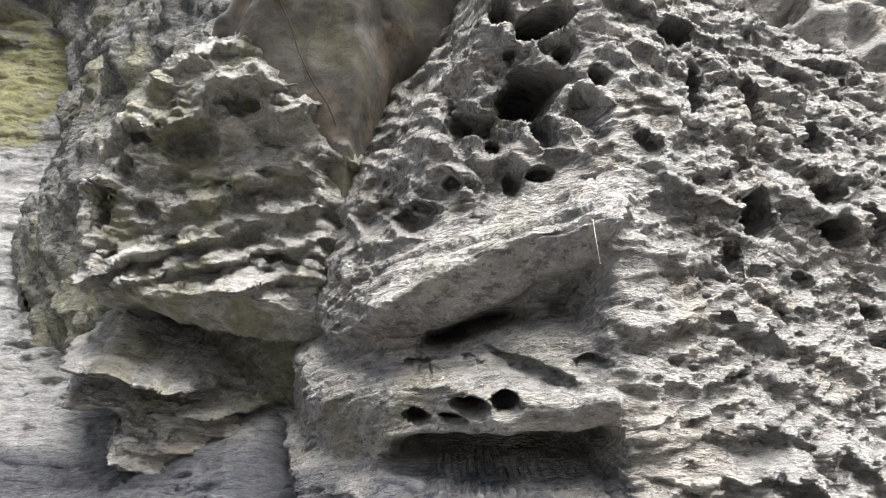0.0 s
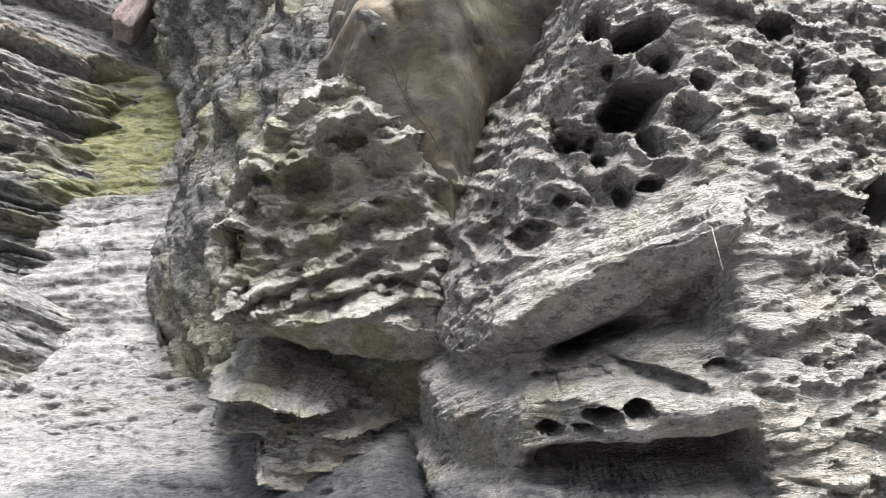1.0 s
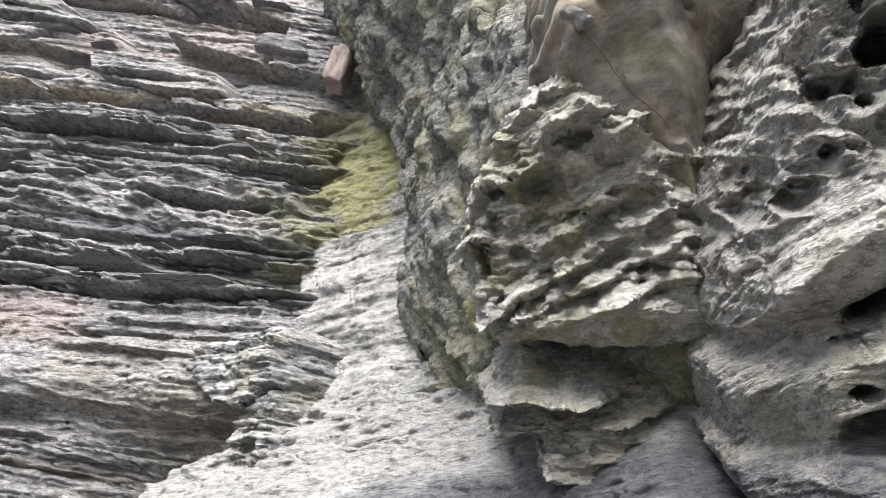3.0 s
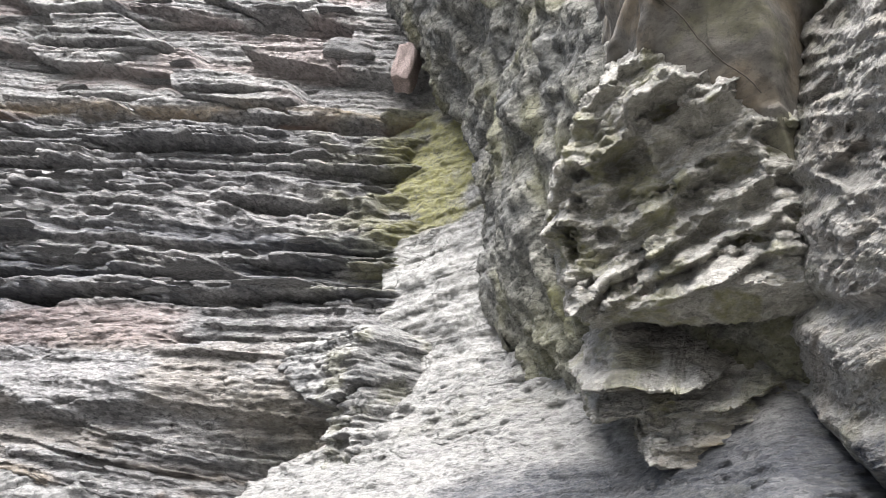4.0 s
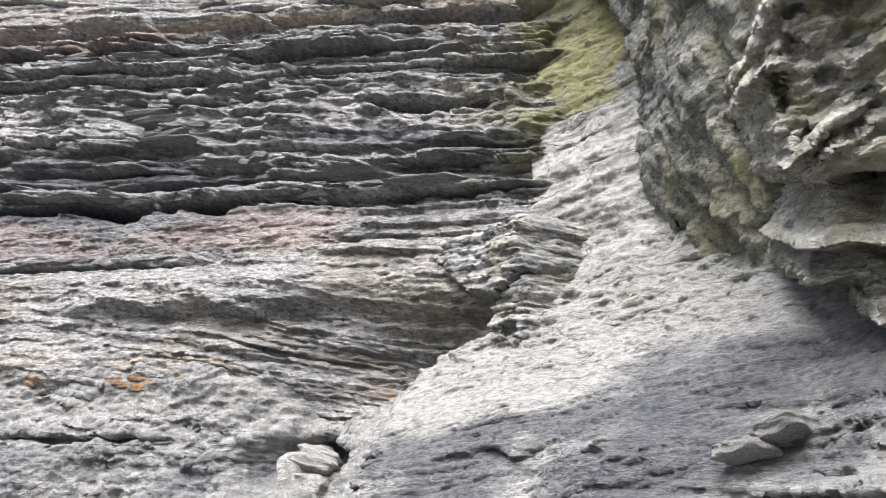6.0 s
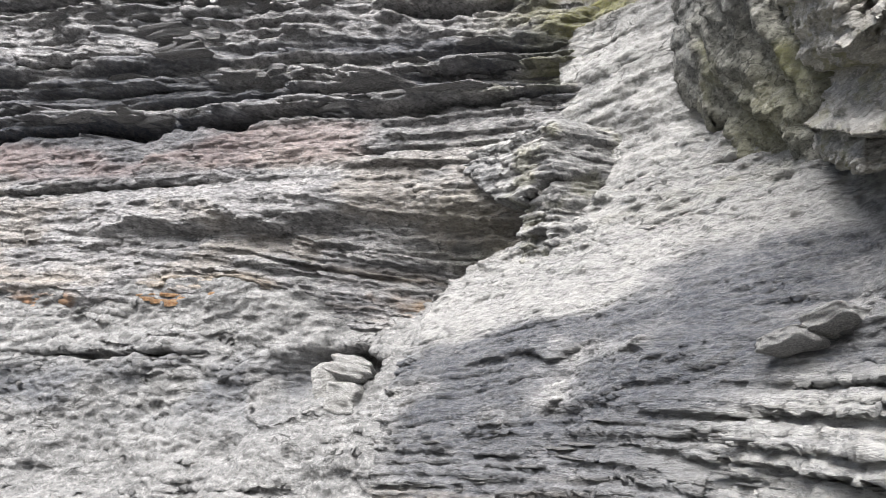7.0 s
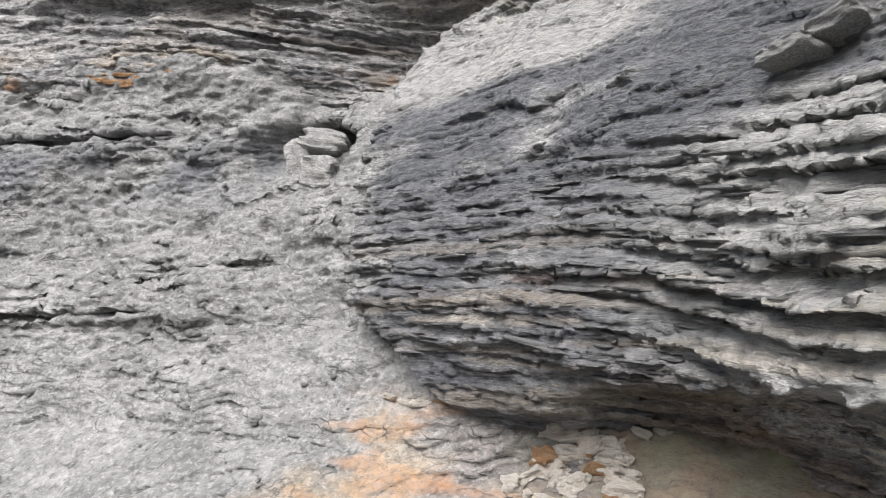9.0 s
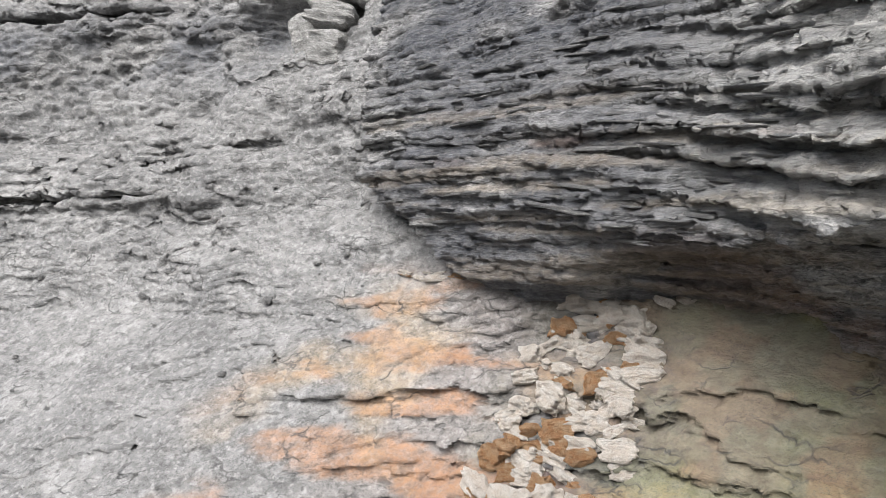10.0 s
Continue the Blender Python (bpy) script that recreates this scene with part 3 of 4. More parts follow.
# ---- the overhanging ledge in the corner ----
def ledge_face(x, z):
    ragged = 0.012 * fbm(x * 9, z * 9, x * 0, 3, 65)
    y = 2.60 + 0.03 * fbm(x * 4, z * 4, x * 0, 3, 66) - 0.030 * plates(x, z + 0.08 * x + ragged, 19, 0.012, 0.045, 0.0, 3.0, 2.0, 0.8)
    # the pale slab, its undercut, and the block below it
    top = np.interp(x, [-3.638, -3.556, -3.088, -2.669, -2.416], [3.298, 3.310, 3.314, 3.271, 3.286]) + ragged
    under = np.interp(x, [-3.637, -3.492, -3.229, -3.010, -2.813, -2.580, -2.417], [3.294, 3.238, 2.965, 2.904, 2.999, 3.079, 3.094]) + ragged
    side = np.interp(z, [2.557, 2.858, 2.999], [-3.084, -3.09, -2.813]) + 1.5 * ragged
    slab = ss(-0.01, 0.01, z - under)
    block = ss(-0.008, 0.012, x - side)
    y = y + 0.55 * (1 - np.maximum(slab, block)) + 0.06 * (1 - slab) * block
    y = y + 1.1 * np.clip(z - top, 0, 1) + 2.5 * np.clip(z - top - 0.10, 0, 1) + 2.5 * np.clip(-3.638 - x, 0, 1) + 2.2 * np.clip(x + 2.80 + 0.05 * perlin(z * 8, x * 0, x * 0), 0, 1)
    return y + hollow(x, z, -2.928, 2.667, 0.065, 0.05, 0.5) + hollow(x, z, -2.576, 2.754, 0.035, 0.035, 0.25)


def ledge_tints(P, N):
    x, y, z = P[..., 0], P[..., 1], P[..., 2]
    n = fbm(x * 4, y * 4, z * 4, 4, 68)
    # the slab's lit top is painted pale by its upward normal
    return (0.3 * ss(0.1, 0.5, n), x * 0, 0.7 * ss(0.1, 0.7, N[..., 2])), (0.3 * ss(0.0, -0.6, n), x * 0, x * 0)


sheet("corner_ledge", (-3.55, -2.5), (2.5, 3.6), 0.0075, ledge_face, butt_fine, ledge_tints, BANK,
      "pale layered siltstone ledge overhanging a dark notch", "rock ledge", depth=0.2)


# ---- the tall grooved mass above ----
def tall_face(x, z):
    left = np.interp(z, [2.6, 3.05, 3.6, 4.5, 5.5, 6.5], [-1.75, -1.95, -2.15, -2.12, -2.5, -2.9]) + 0.06 * fbm(z * 2.5, x * 0, x * 0, 3, 70)
    y = 2.98 - 0.95 * (x - left) - 0.08 * (z - 3.2) + 0.12 * fbm(x * 1.2, z * 0.8, x * 0, 4, 71)
    y = np.maximum(y, 1.78 - 0.08 * (z - 3.2))
    y = y + 3.0 * np.clip(left - x, 0, 3)
    y = y + 1.5 * np.clip(2.75 - 0.12 * (x + 2) - z, 0, 2)
    return y + hollow(x, z, -1.93, 3.05, 0.03, 0.12, 0.25, 0.5)


def tall_fine(P, N):
    x, y, z = P[..., 0], P[..., 1], P[..., 2]
    wob = 0.15 * fbm(x * 2, y * 2, z * 2, 2, 72)
    return 0.10 * (ridged((x + wob) * 2.6, (y + wob) * 2.6, z * 1.1, 3, 73, 0.5) - 0.45) + 0.055 * (ridged((x + wob) * 7.5, (y + wob) * 7.5, z * 2.4, 3, 76, 0.55) - 0.45) + 0.022 * fbm(x * 8, y * 8, z * 12, 5, 74, 0.65)


def tall_tints(P, N):
    x, y, z = P[..., 0], P[..., 1], P[..., 2]
    n = fbm(x * 2.5, y * 2.5, z * 2, 4, 75)
    moss = 0.5 * ss(0.0, 0.5, n) + 0.45 * np.exp(-((z - 2.95) / 0.2) ** 2)
    # paler patches where the stone faces up
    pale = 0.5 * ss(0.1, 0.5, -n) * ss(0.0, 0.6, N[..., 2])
    return (moss, x * 0, pale), (0.4 * ss(0.1, 0.5, -n) * ss(3.2, 3.6, z), x * 0, x * 0)


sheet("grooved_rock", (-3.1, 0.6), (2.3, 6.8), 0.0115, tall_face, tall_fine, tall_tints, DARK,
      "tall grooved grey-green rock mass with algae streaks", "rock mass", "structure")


# ---- the knobbly mass ----
UNDER = pose(0, 0, 1.6, 32)  # the knobbly mass and the ridge lean out over the beach: their faces are drawn over a plane tipped by 32 degrees


def bands(x, z, rows):
    """Relief between wavy lines, top line first: each row is a line z(x) and the depth on it, and the depth runs straight from line to line."""
    lines = [r[0] for r in rows]
    out = np.where(z >= lines[0], rows[0][1], rows[-1][1]) + x * 0
    for (l0, d0), (l1, d1) in zip(rows, rows[1:]):
        t = np.clip((l0 - z) / np.maximum(l0 - l1, 1e-3), 0, 1)
        out = np.where((z < l0) & (z >= np.minimum(l1, l0)), d0 + (d1 - d0) * t, out)
    return out


def scallops(x, z, seed, rise, wave, along, deep):
    """Rows of hanging lips: each row swells down to a lip and is cut back under it, scalloped along its length."""
    r = np.random.RandomState(seed)
    zz = z + wave * fbm(x * 3.2, z * 2.0, x * 0 + seed, 3, seed * 0.37) + 0.25 * wave * fbm(x * 13, z * 9, x * 0, 2, seed)
    edges = -1.2 + np.concatenate([[0], np.cumsum(rise * r.uniform(0.55, 1.4, 80))])
    k = np.clip(np.searchsorted(edges, zz) - 1, 0, 79)
    t = (zz - edges[k]) / (edges[k + 1] - edges[k])
    ph = r.uniform(0, 90, 80)[k]
    amp = np.clip(0.55 + 0.9 * perlin(x * along + ph, ph * 1.7, ph * 0.3), 0.0, 1.3)
    lip = np.where(t < 0.3, ss(0.0, 0.3, t), 1 - 0.95 * ((t - 0.3) / 0.7) ** 0.8)
    return -deep * amp * lip


def knob_face(x, z):
    ragged = 0.014 * fbm(x * 9, x * 0, x * 0, 4, 80)
    y = 2.03 + 0.05 * fbm(x * 2.5, z * 2.5, x * 0, 3, 81) - 0.10 * ss(-0.75, -0.45, x) * ss(0.3, 0.5, z) + 0.10 * np.clip(-0.85 - x, 0, 1)
    up = ss(-0.16, -0.10, z)
    wx, wz = x + 0.03 * fbm(x * 6, z * 6, x * 0, 2, 82), z + 0.03 * fbm(x * 6, z * 6, x * 0 + 5, 2, 83)
    y = y + up * (scallops(x, z - 0.25 * x, 61, 0.125, 0.07, 4.5, 0.115) + scallops(x, z + 0.3 * x, 62, 0.055, 0.05, 8.0, 0.032))
    f1, f2, num = cells(wx * 8.5, wz * 8.0, 5)
    y = y + up * 0.035 * np.where(num > 0.35, num, 0.0) * np.clip(1 - (f1 / 0.6) ** 2, -0.15, 1)
    for c in ((-0.730, 0.297, 0.091, 0.042, 0.11, 0.1), (-0.575, 0.411, 0.065, 0.028, 0.09, 0.0), (-1.006, 0.115, 0.024, 0.085, 0.10, 0.0), (-0.972, -0.055, 0.024, 0.059, 0.09, 0.0),
              (-0.860, 0.112, 0.044, 0.033, 0.07, 0.0), (-0.767, 0.156, 0.029, 0.023, 0.05, 0.0), (-0.583, 0.026, 0.065, 0.052, 0.06, 0.3), (-0.686, -0.083, 0.075, 0.029, 0.05, 0.0),
              (-0.462, 0.180, 0.098, 0.055, 0.07, -0.3), (-0.462, -0.063, 0.049, 0.068, 0.07, 0.3), (-0.852, -0.063, 0.039, 0.029, 0.06, 0.0), (-0.787, 0.018, 0.036, 0.033, 0.06, 0.0)):
        y = y + 0.75 * hollow(x, z, *c)
    for c in ((-0.884, 0.335, 0.042, 0.026, 0.07, 0.0), (-0.925, 0.229, 0.029, 0.042, 0.07, 0.0), (-0.657, 0.180, 0.036, 0.020, 0.04, 0.0)):
        y = y + hollow(x, z, *c)
    # the belly, the hollow under it, the low block and the ledges at the foot
    lip = np.interp(x, [-1.03, -0.965, -0.77, -0.592, -0.413, -0.3], [-0.096, -0.141, -0.132, -0.115, -0.174, -0.193]) + ragged
    belly = np.interp(x, [-1.03, -0.9, -0.77, -0.592, -0.429, -0.3], [-0.161, -0.185, -0.226, -0.263, -0.278, -0.283]) + 0.5 * ragged
    cave = np.interp(x, [-1.03, -0.9, -0.787, -0.592, -0.429, -0.3], [-0.185, -0.213, -0.258, -0.310, -0.348, -0.356])
    back = np.interp(x, [-1.177, -1.079, -0.965, -0.852, -0.705, -0.51, -0.3], [-0.323, -0.283, -0.231, -0.258, -0.299, -0.358, -0.388])
    nose = np.interp(x, [-1.177, -1.095, -1.014, -0.787, -0.705, -0.51, -0.3], [-0.340, -0.336, -0.353, -0.401, -0.405, -0.421, -0.453]) + ragged
    low = np.interp(x, [-1.177, -0.982, -0.835, -0.705, -0.51, -0.3], [-0.372, -0.421, -0.440, -0.429, -0.440, -0.478]) + ragged
    block = 1 - ss(-0.74, -0.66, x + 0.03 * perlin(z * 14, x * 0, x * 0))
    full = ss(-1.0, -0.88, x)
    y = y + bands(x, z, [(lip + 0.12, x * 0), (lip, -0.06 * full), (belly, 0.05 * full), (cave, 0.10 + 0.48 * full), (back, 0.10 + 0.30 * full), (nose, 0.26 - 0.33 * block),
                         (low, 0.22 - 0.04 * block), (low - 0.06, x * 0 + 0.04), (low - 0.3, x * 0 + 0.02)])
    foot = 1 - ss(-0.47, -0.43, z - 0.12 * (x + 0.7))
    y = y + foot * (-0.045 * plates(x, z + 0.05 * fbm(x * 3, z * 3, x * 0, 3, 77) + 0.1 * x, 22, 0.02, 0.07, -1.0, 2.2, 1.5, 1.0) - 0.012 * plates(x, z, 23, 0.008, 0.03, -1.0, 5.0, 2.0, 0.8))
    y = y + foot * 0.35 * ss(-0.95, -1.15, x)
    f1, f2, num = cells((x + 0.05 * perlin(x * 5, z * 5, x * 0)) * 6.5, (z + 0.2 * x) * 13, 21)
    y = y + foot * (0.05 * (0.6 - num) * ss(0.0, 0.25, f2 - f1))
    left = np.interp(z, [-0.583, -0.453, -0.323, -0.193, -0.063, 0.18, 0.367, 0.505, 0.6], [-1.06, -1.14, -1.12, -1.0, -1.047, -1.03, -0.941, -0.80, -0.70]) + 0.03 * fbm(z * 7, x * 0, x * 0, 3, 88)
    y = y + 2.2 * np.clip(left - x, 0, 2) + 0.9 * np.clip(x + 0.36, 0, 2)
    top = np.interp(x, [-1.1, -0.949, -0.787, -0.575, -0.494, -0.299, -0.2], [0.28, 0.40, 0.53, 0.55, 0.47, 0.32, 0.2]) + 0.03 * fbm(x * 9, x * 0, x * 0, 3, 79)
    return y + 1.6 * np.clip(z - top, 0, 2) + 2.0 * np.clip(-0.68 - 0.1 * (x + 0.7) - z, 0, 1)


def knob_fine(P, N):
    x, y, z = P[..., 0], P[..., 1], P[..., 2]
    zz = z + 0.10 * x + 0.012 * fbm(x * 7, y * 7, z * 7, 3, 84)
    smooth = 1 - 0.6 * ss(-0.55, -0.85, N[..., 2])
    strata = 0.010 * plates(x + y, zz, 24, 0.008, 0.026, 1.0, 6.0, 2.0, 0.9) + 0.003 * plates(x - y, zz, 25, 0.004, 0.011, 1.0, 9.0, 2.0, 0.9)
    return smooth * (strata + 0.012 * fbm(x * 14, y * 14, z * 24, 4, 85, 0.6)) + 0.002 * fbm(x * 60, y * 60, z * 110, 2, 86)


def knob_tints(P, N):
    x, y, z = P[..., 0], P[..., 1], P[..., 2]
    n = fbm(x * 5, y * 5, z * 4, 4, 87)
    foot = 1 - ss(2.16, 2.24, z)
    moss = 0.55 * ss(0.12, 0.45, n) + 0.25 * ss(-0.2, -0.8, N[..., 2])
    # light on upward-facing knobs, painted as a paler tone
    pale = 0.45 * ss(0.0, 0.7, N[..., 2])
    ochre = 0.8 * np.exp(-((x + 0.68) / 0.13) ** 2 - ((z - 2.15) / 0.05) ** 2)
    dark = 0.12 * foot * ss(0.0, 0.4, -n)
    return (moss, 0.2 * ss(0.3, 0.6, -n) * foot, pale), (dark, x * 0, ochre)


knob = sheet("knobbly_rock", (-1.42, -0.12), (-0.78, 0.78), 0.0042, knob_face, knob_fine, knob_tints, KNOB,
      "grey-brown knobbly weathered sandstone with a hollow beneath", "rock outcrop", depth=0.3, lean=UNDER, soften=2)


# ---- the smooth overhang ----
def cap_face(x, z):
    low = np.interp(x, [-0.8, -0.56, -0.29, 0.0, 0.2], [3.4, 3.08, 2.92, 3.0, 3.1]) + 0.02 * perlin(x * 8, x * 0, x * 0)
    y = 1.54 - 0.95 * np.clip(z - 2.94, 0, 0.34) - 0.25 * np.clip(z - 3.28, 0, 1.5) + (0.75 - 1.15 * np.clip(z - 2.94, 0, 0.65)) * ss(-0.24, -0.08, x - 0.15 * (z - 3.2) + 0.03 * perlin(z * 7, x * 0, x * 0)) + 0.03 * fbm(x * 4, z * 3, x * 0, 3, 91)
    y = y + 1.2 * np.clip(low - z, 0, 1)
    left = -0.57 + 0.25 * (z - 3.1) + 0.06 * fbm(z * 6, x * 0, x * 0, 3, 92)
    d = np.clip(left + 0.08 - x, 0, 2)
    return y + 6.0 * np.minimum(d, 0.1) ** 2 + 1.6 * np.clip(d - 0.1, 0, 2) - 0.05 * ss(0.3, 0.6, perlin(x * 7, z * 9, x * 0 + 2)) * ss(-0.3, -0.45, x)


def cap_fine(P, N):
    x, y, z = P[..., 0], P[..., 1], P[..., 2]
    return 0.020 * fbm(x * 4, y * 4, z * 4, 4, 93, 0.45) - 0.02 * ss(0.55, 0.9, perlin(x * 17, y * 17, z * 17))


def cap_tints(P, N):
    x, y, z = P[..., 0], P[..., 1], P[..., 2]
    n = fbm(x * 4, y * 4, z * 4, 4, 95)
    return (0.3 * ss(0.1, 0.5, n), x * 0, x * 0), (x * 0, x * 0, 0.2 * ss(0, 0.5, -n))


cap = sheet("overhanging_block", (-0.8, 0.6), (2.8, 4.4), 0.007, cap_face, cap_fine, cap_tints, SMOOTH,
      "smooth brownish sandstone block overhanging a dark gap", "rock block", depth=0.3)


# ---- the honeycombed ridge ----
def comb_crest(z):
    return np.interp(z, [-0.45, -0.24, -0.19, -0.12, 0.04, 0.11, 0.293, 0.5, 0.8], [0.29, 0.30, 0.29, 0.275, 0.325, 0.36, 0.345, 0.28, 0.22])


def comb_face(x, z):
    xr = comb_crest(z) + 0.012 * fbm(z * 12, x * 0, x * 0, 3, 101)
    du = xr - x
    y = 1.24 + 0.44 * (z - 0.05) + np.where(du > 0, np.interp(du, [0, 0.4, 0.72, 1.0], [0, 0.29, 0.80, 1.5]), -0.55 * du)
    y = y + 0.03 * fbm(x * 4, z * 4, x * 0, 3, 102) + 0.02 * np.exp(-np.abs(du) / 0.025)
    west = ss(-0.01, 0.03, du + 0.01 * perlin(z * 20, x * 0, x * 0))
    ragged = 0.010 * fbm(x * 11, x * 0, x * 0, 4, 103)
    # the slab with its smooth underside, the gap, and the pale ledge below it
    lip = np.interp(x, [-0.245, -0.111, 0.007, 0.129, 0.258, 0.328], [-0.179, -0.100, -0.033, 0.023, 0.051, 0.041]) + ragged
    low = np.interp(x, [-0.245, -0.109, -0.004, 0.111, 0.218, 0.321], [-0.218, -0.186, -0.164, -0.109, -0.065, -0.038])
    gap = np.interp(x, [-0.244, -0.109, -0.004, 0.110, 0.213, 0.315], [-0.235, -0.205, -0.192, -0.149, -0.117, -0.105])
    back = np.interp(x, [-0.418, -0.179, -0.072, 0.017, 0.100, 0.212, 0.312], [-0.303, -0.238, -0.232, -0.199, -0.160, -0.141, -0.133]) + 0.6 * ragged
    edge = np.interp(x, [-0.442, -0.343, -0.160, -0.004, 0.107, 0.206, 0.296], [-0.333, -0.357, -0.289, -0.249, -0.252, -0.249, -0.235]) + 0.8 * ragged
    front = np.interp(x, [-0.421, -0.298, -0.154, -0.047, 0.067, 0.159, 0.283], [-0.414, -0.398, -0.379, -0.355, -0.324, -0.311, -0.287]) + ragged
    base = np.interp(x, [-0.393, -0.089, -0.025, 0.196, 0.274], [-0.500, -0.433, -0.427, -0.388, -0.380])
    slab = ss(-0.26, -0.10, x)
    hole = ss(-0.06, 0.0, x) * (1 - 0.55 * ss(0.10, 0.17, x))
    inner = ss(-0.14, -0.02, x) + 0.25
    y = y + west * bands(x, z, [(lip + 0.10, x * 0), (lip, -0.095 * slab), (lip - 0.012, -0.085 * slab), (low, 0.03 + 0.06 * slab), (gap - 0.008, 0.07 + 0.30 * hole), (back, 0.05 + 0.10 * hole), (edge, x * 0 - 0.055),
                                (edge - 0.012, x * 0 - 0.05), (front, x * 0 + 0.0), (front - 0.055, 0.24 * inner), (base, 0.22 * inner), (base - 0.03, x * 0 - 0.05), (base - 0.1, x * 0 - 0.04)])
    # rounded wrinkles in the gap beside the ridge
    f1, f2, num = cells(x * 12, z * 20, 7)
    y = y + west * 0.028 * (1 - ss(0.1, 0.5, f2 - f1)) * (ss(back - 0.01, back + 0.01, z) - ss(low, low + 0.02, z)) * ss(0.1, 0.16, x)
    # struts and pits on the upper face
    wx, wz = x + 0.02 * fbm(x * 8, z * 8, x * 0, 2, 104), z + 0.02 * fbm(x * 8, z * 8, x * 0 + 4, 2, 105)
    above = z - lip
    net = ss(0.07, 0.16, above)
    crest = np.exp(-(du / 0.04) ** 2)
    f1, f2, num = cells(wx * 9.5 + 0.3, wz * 9.0, 8)
    y = y + west * net * (0.10 * np.where(num > 0.4, num, 0.1) * ss(0.06, 0.5, f2 - f1) - 0.02) * (1 - 0.9 * crest)
    y = y + west * net * scallops(x, z + 0.5 * x, 64, 0.07, 0.04, 8.0, 0.045) * ss(0.06, 0.2, du)
    f3, f4, num2 = cells(wx * 24, wz * 25, 14)
    y = y + 0.022 * (num2 > 0.65) * ss(0.1, 0.45, f4 - f3) * ss(0.04, 0.08, above) * (1 - 0.6 * crest)
    for c in ((0.207, 0.487, 0.063, 0.036, 0.34, 0.2), (0.192, 0.337, 0.069, 0.050, 0.36, 0.1), (0.212, 0.232, 0.020, 0.039, 0.16, 0.3), (0.082, 0.264, 0.035, 0.032, 0.13, 0.0),
              (0.195, 0.147, 0.027, 0.016, 0.09, 0.3), (0.314, 0.349, 0.018, 0.022, 0.09, 0.0), (0.149, 0.424, 0.017, 0.016, 0.09, 0.0), (0.253, 0.413, 0.016, 0.015, 0.14, 0.0),
              (0.020, 0.137, 0.022, 0.017, 0.06, 0.0), (0.107, 0.217, 0.017, 0.017, 0.06, 0.0), (-0.055, 0.070, 0.057, 0.042, 0.07, 0.4), (-0.130, 0.133, 0.047, 0.036, 0.05, 0.0),
              (0.039, 0.288, 0.033, 0.038, 0.08, 0.0), (0.141, 0.129, 0.019, 0.030, 0.06, 0.0), (0.128, 0.519, 0.030, 0.043, 0.12, 0.0)):
        y = y + hollow(x, z, *c)
    # scoops on the ledge, holes in its front
    for c in ((0.151, -0.216, 0.078, 0.017, 0.06, -0.2), (0.259, -0.201, 0.028, 0.013, 0.06, 0.0), (-0.047, -0.237, 0.038, 0.012, 0.05, 0.0), (0.055, -0.220, 0.021, 0.013, 0.04, 0.0),
              (-0.050, -0.323, 0.024, 0.014, 0.12, 0.0), (0.054, -0.284, 0.025, 0.018, 0.13, -0.2), (0.110, -0.268, 0.027, 0.022, 0.14, 0.0), (0.017, -0.313, 0.025, 0.008, 0.06, 0.0)):
        y = y + hollow(x, z, *c)
    # the crumbling side beyond the crest
    for c in ((0.635, 0.064, 0.046, 0.055, 0.16, -0.2), (0.552, -0.026, 0.024, 0.039, 0.07, 0.0), (0.854, 0.120, 0.045, 0.033, 0.10, 0.0), (0.869, 0.029, 0.040, 0.035, 0.10, 0.0), (0.972, 0.047, 0.031, 0.052, 0.09, 0.0),
              (0.615, 0.164, 0.023, 0.030, 0.05, 0.0), (0.542, 0.332, 0.026, 0.075, 0.10, -0.2), (0.685, 0.308, 0.025, 0.078, 0.12, -0.1), (0.513, 0.481, 0.045, 0.038, 0.10, 0.0), (0.390, 0.206, 0.024, 0.013, 0.05, -0.5),
              (0.742, -0.069, 0.035, 0.023, 0.05, 0.0), (0.927, -0.146, 0.034, 0.029, 0.06, 0.0), (0.510, -0.125, 0.021, 0.015, 0.03, 0.0), (0.857, 0.249, 0.034, 0.044, 0.07, 0.0)):
        y = y + hollow(x, z, *c)
    east = ss(0.0, 0.05, -du)
    f1, f2, num = cells((x + 0.02 * perlin(x * 20, z * 20, x * 0)) * 10, z * 22, 9)
    y = y - 0.022 * (num - 0.5) * east * ss(0.0, 0.15, f2 - f1)
    y = y + east * (scallops(x, z + 0.25 * x, 65, 0.09, 0.05, 6.0, 0.05) + scallops(x, z - 0.2 * x, 66, 0.035, 0.03, 12.0, 0.022))
    top = np.interp(x, [-0.45, -0.25, -0.14, -0.06, 0.02, 0.09, 0.16, 0.4, 0.6, 0.9], [0.06, 0.16, 0.23, 0.30, 0.38, 0.52, 0.9, 1.0, 0.66, 0.50]) + 0.035 * fbm(x * 14, x * 0, x * 0, 3, 107)
    y = y + 1.6 * np.clip(z - top, 0, 3)
    left = np.interp(z, [-0.5, -0.36, -0.30, -0.24, 0.0, 0.2], [-0.34, -0.33, -0.40, -0.27, -0.25, -0.30]) + 0.025 * fbm(z * 9, x * 0, x * 0, 3, 108)
    return y + 1.8 * np.clip(left - x, 0, 2)


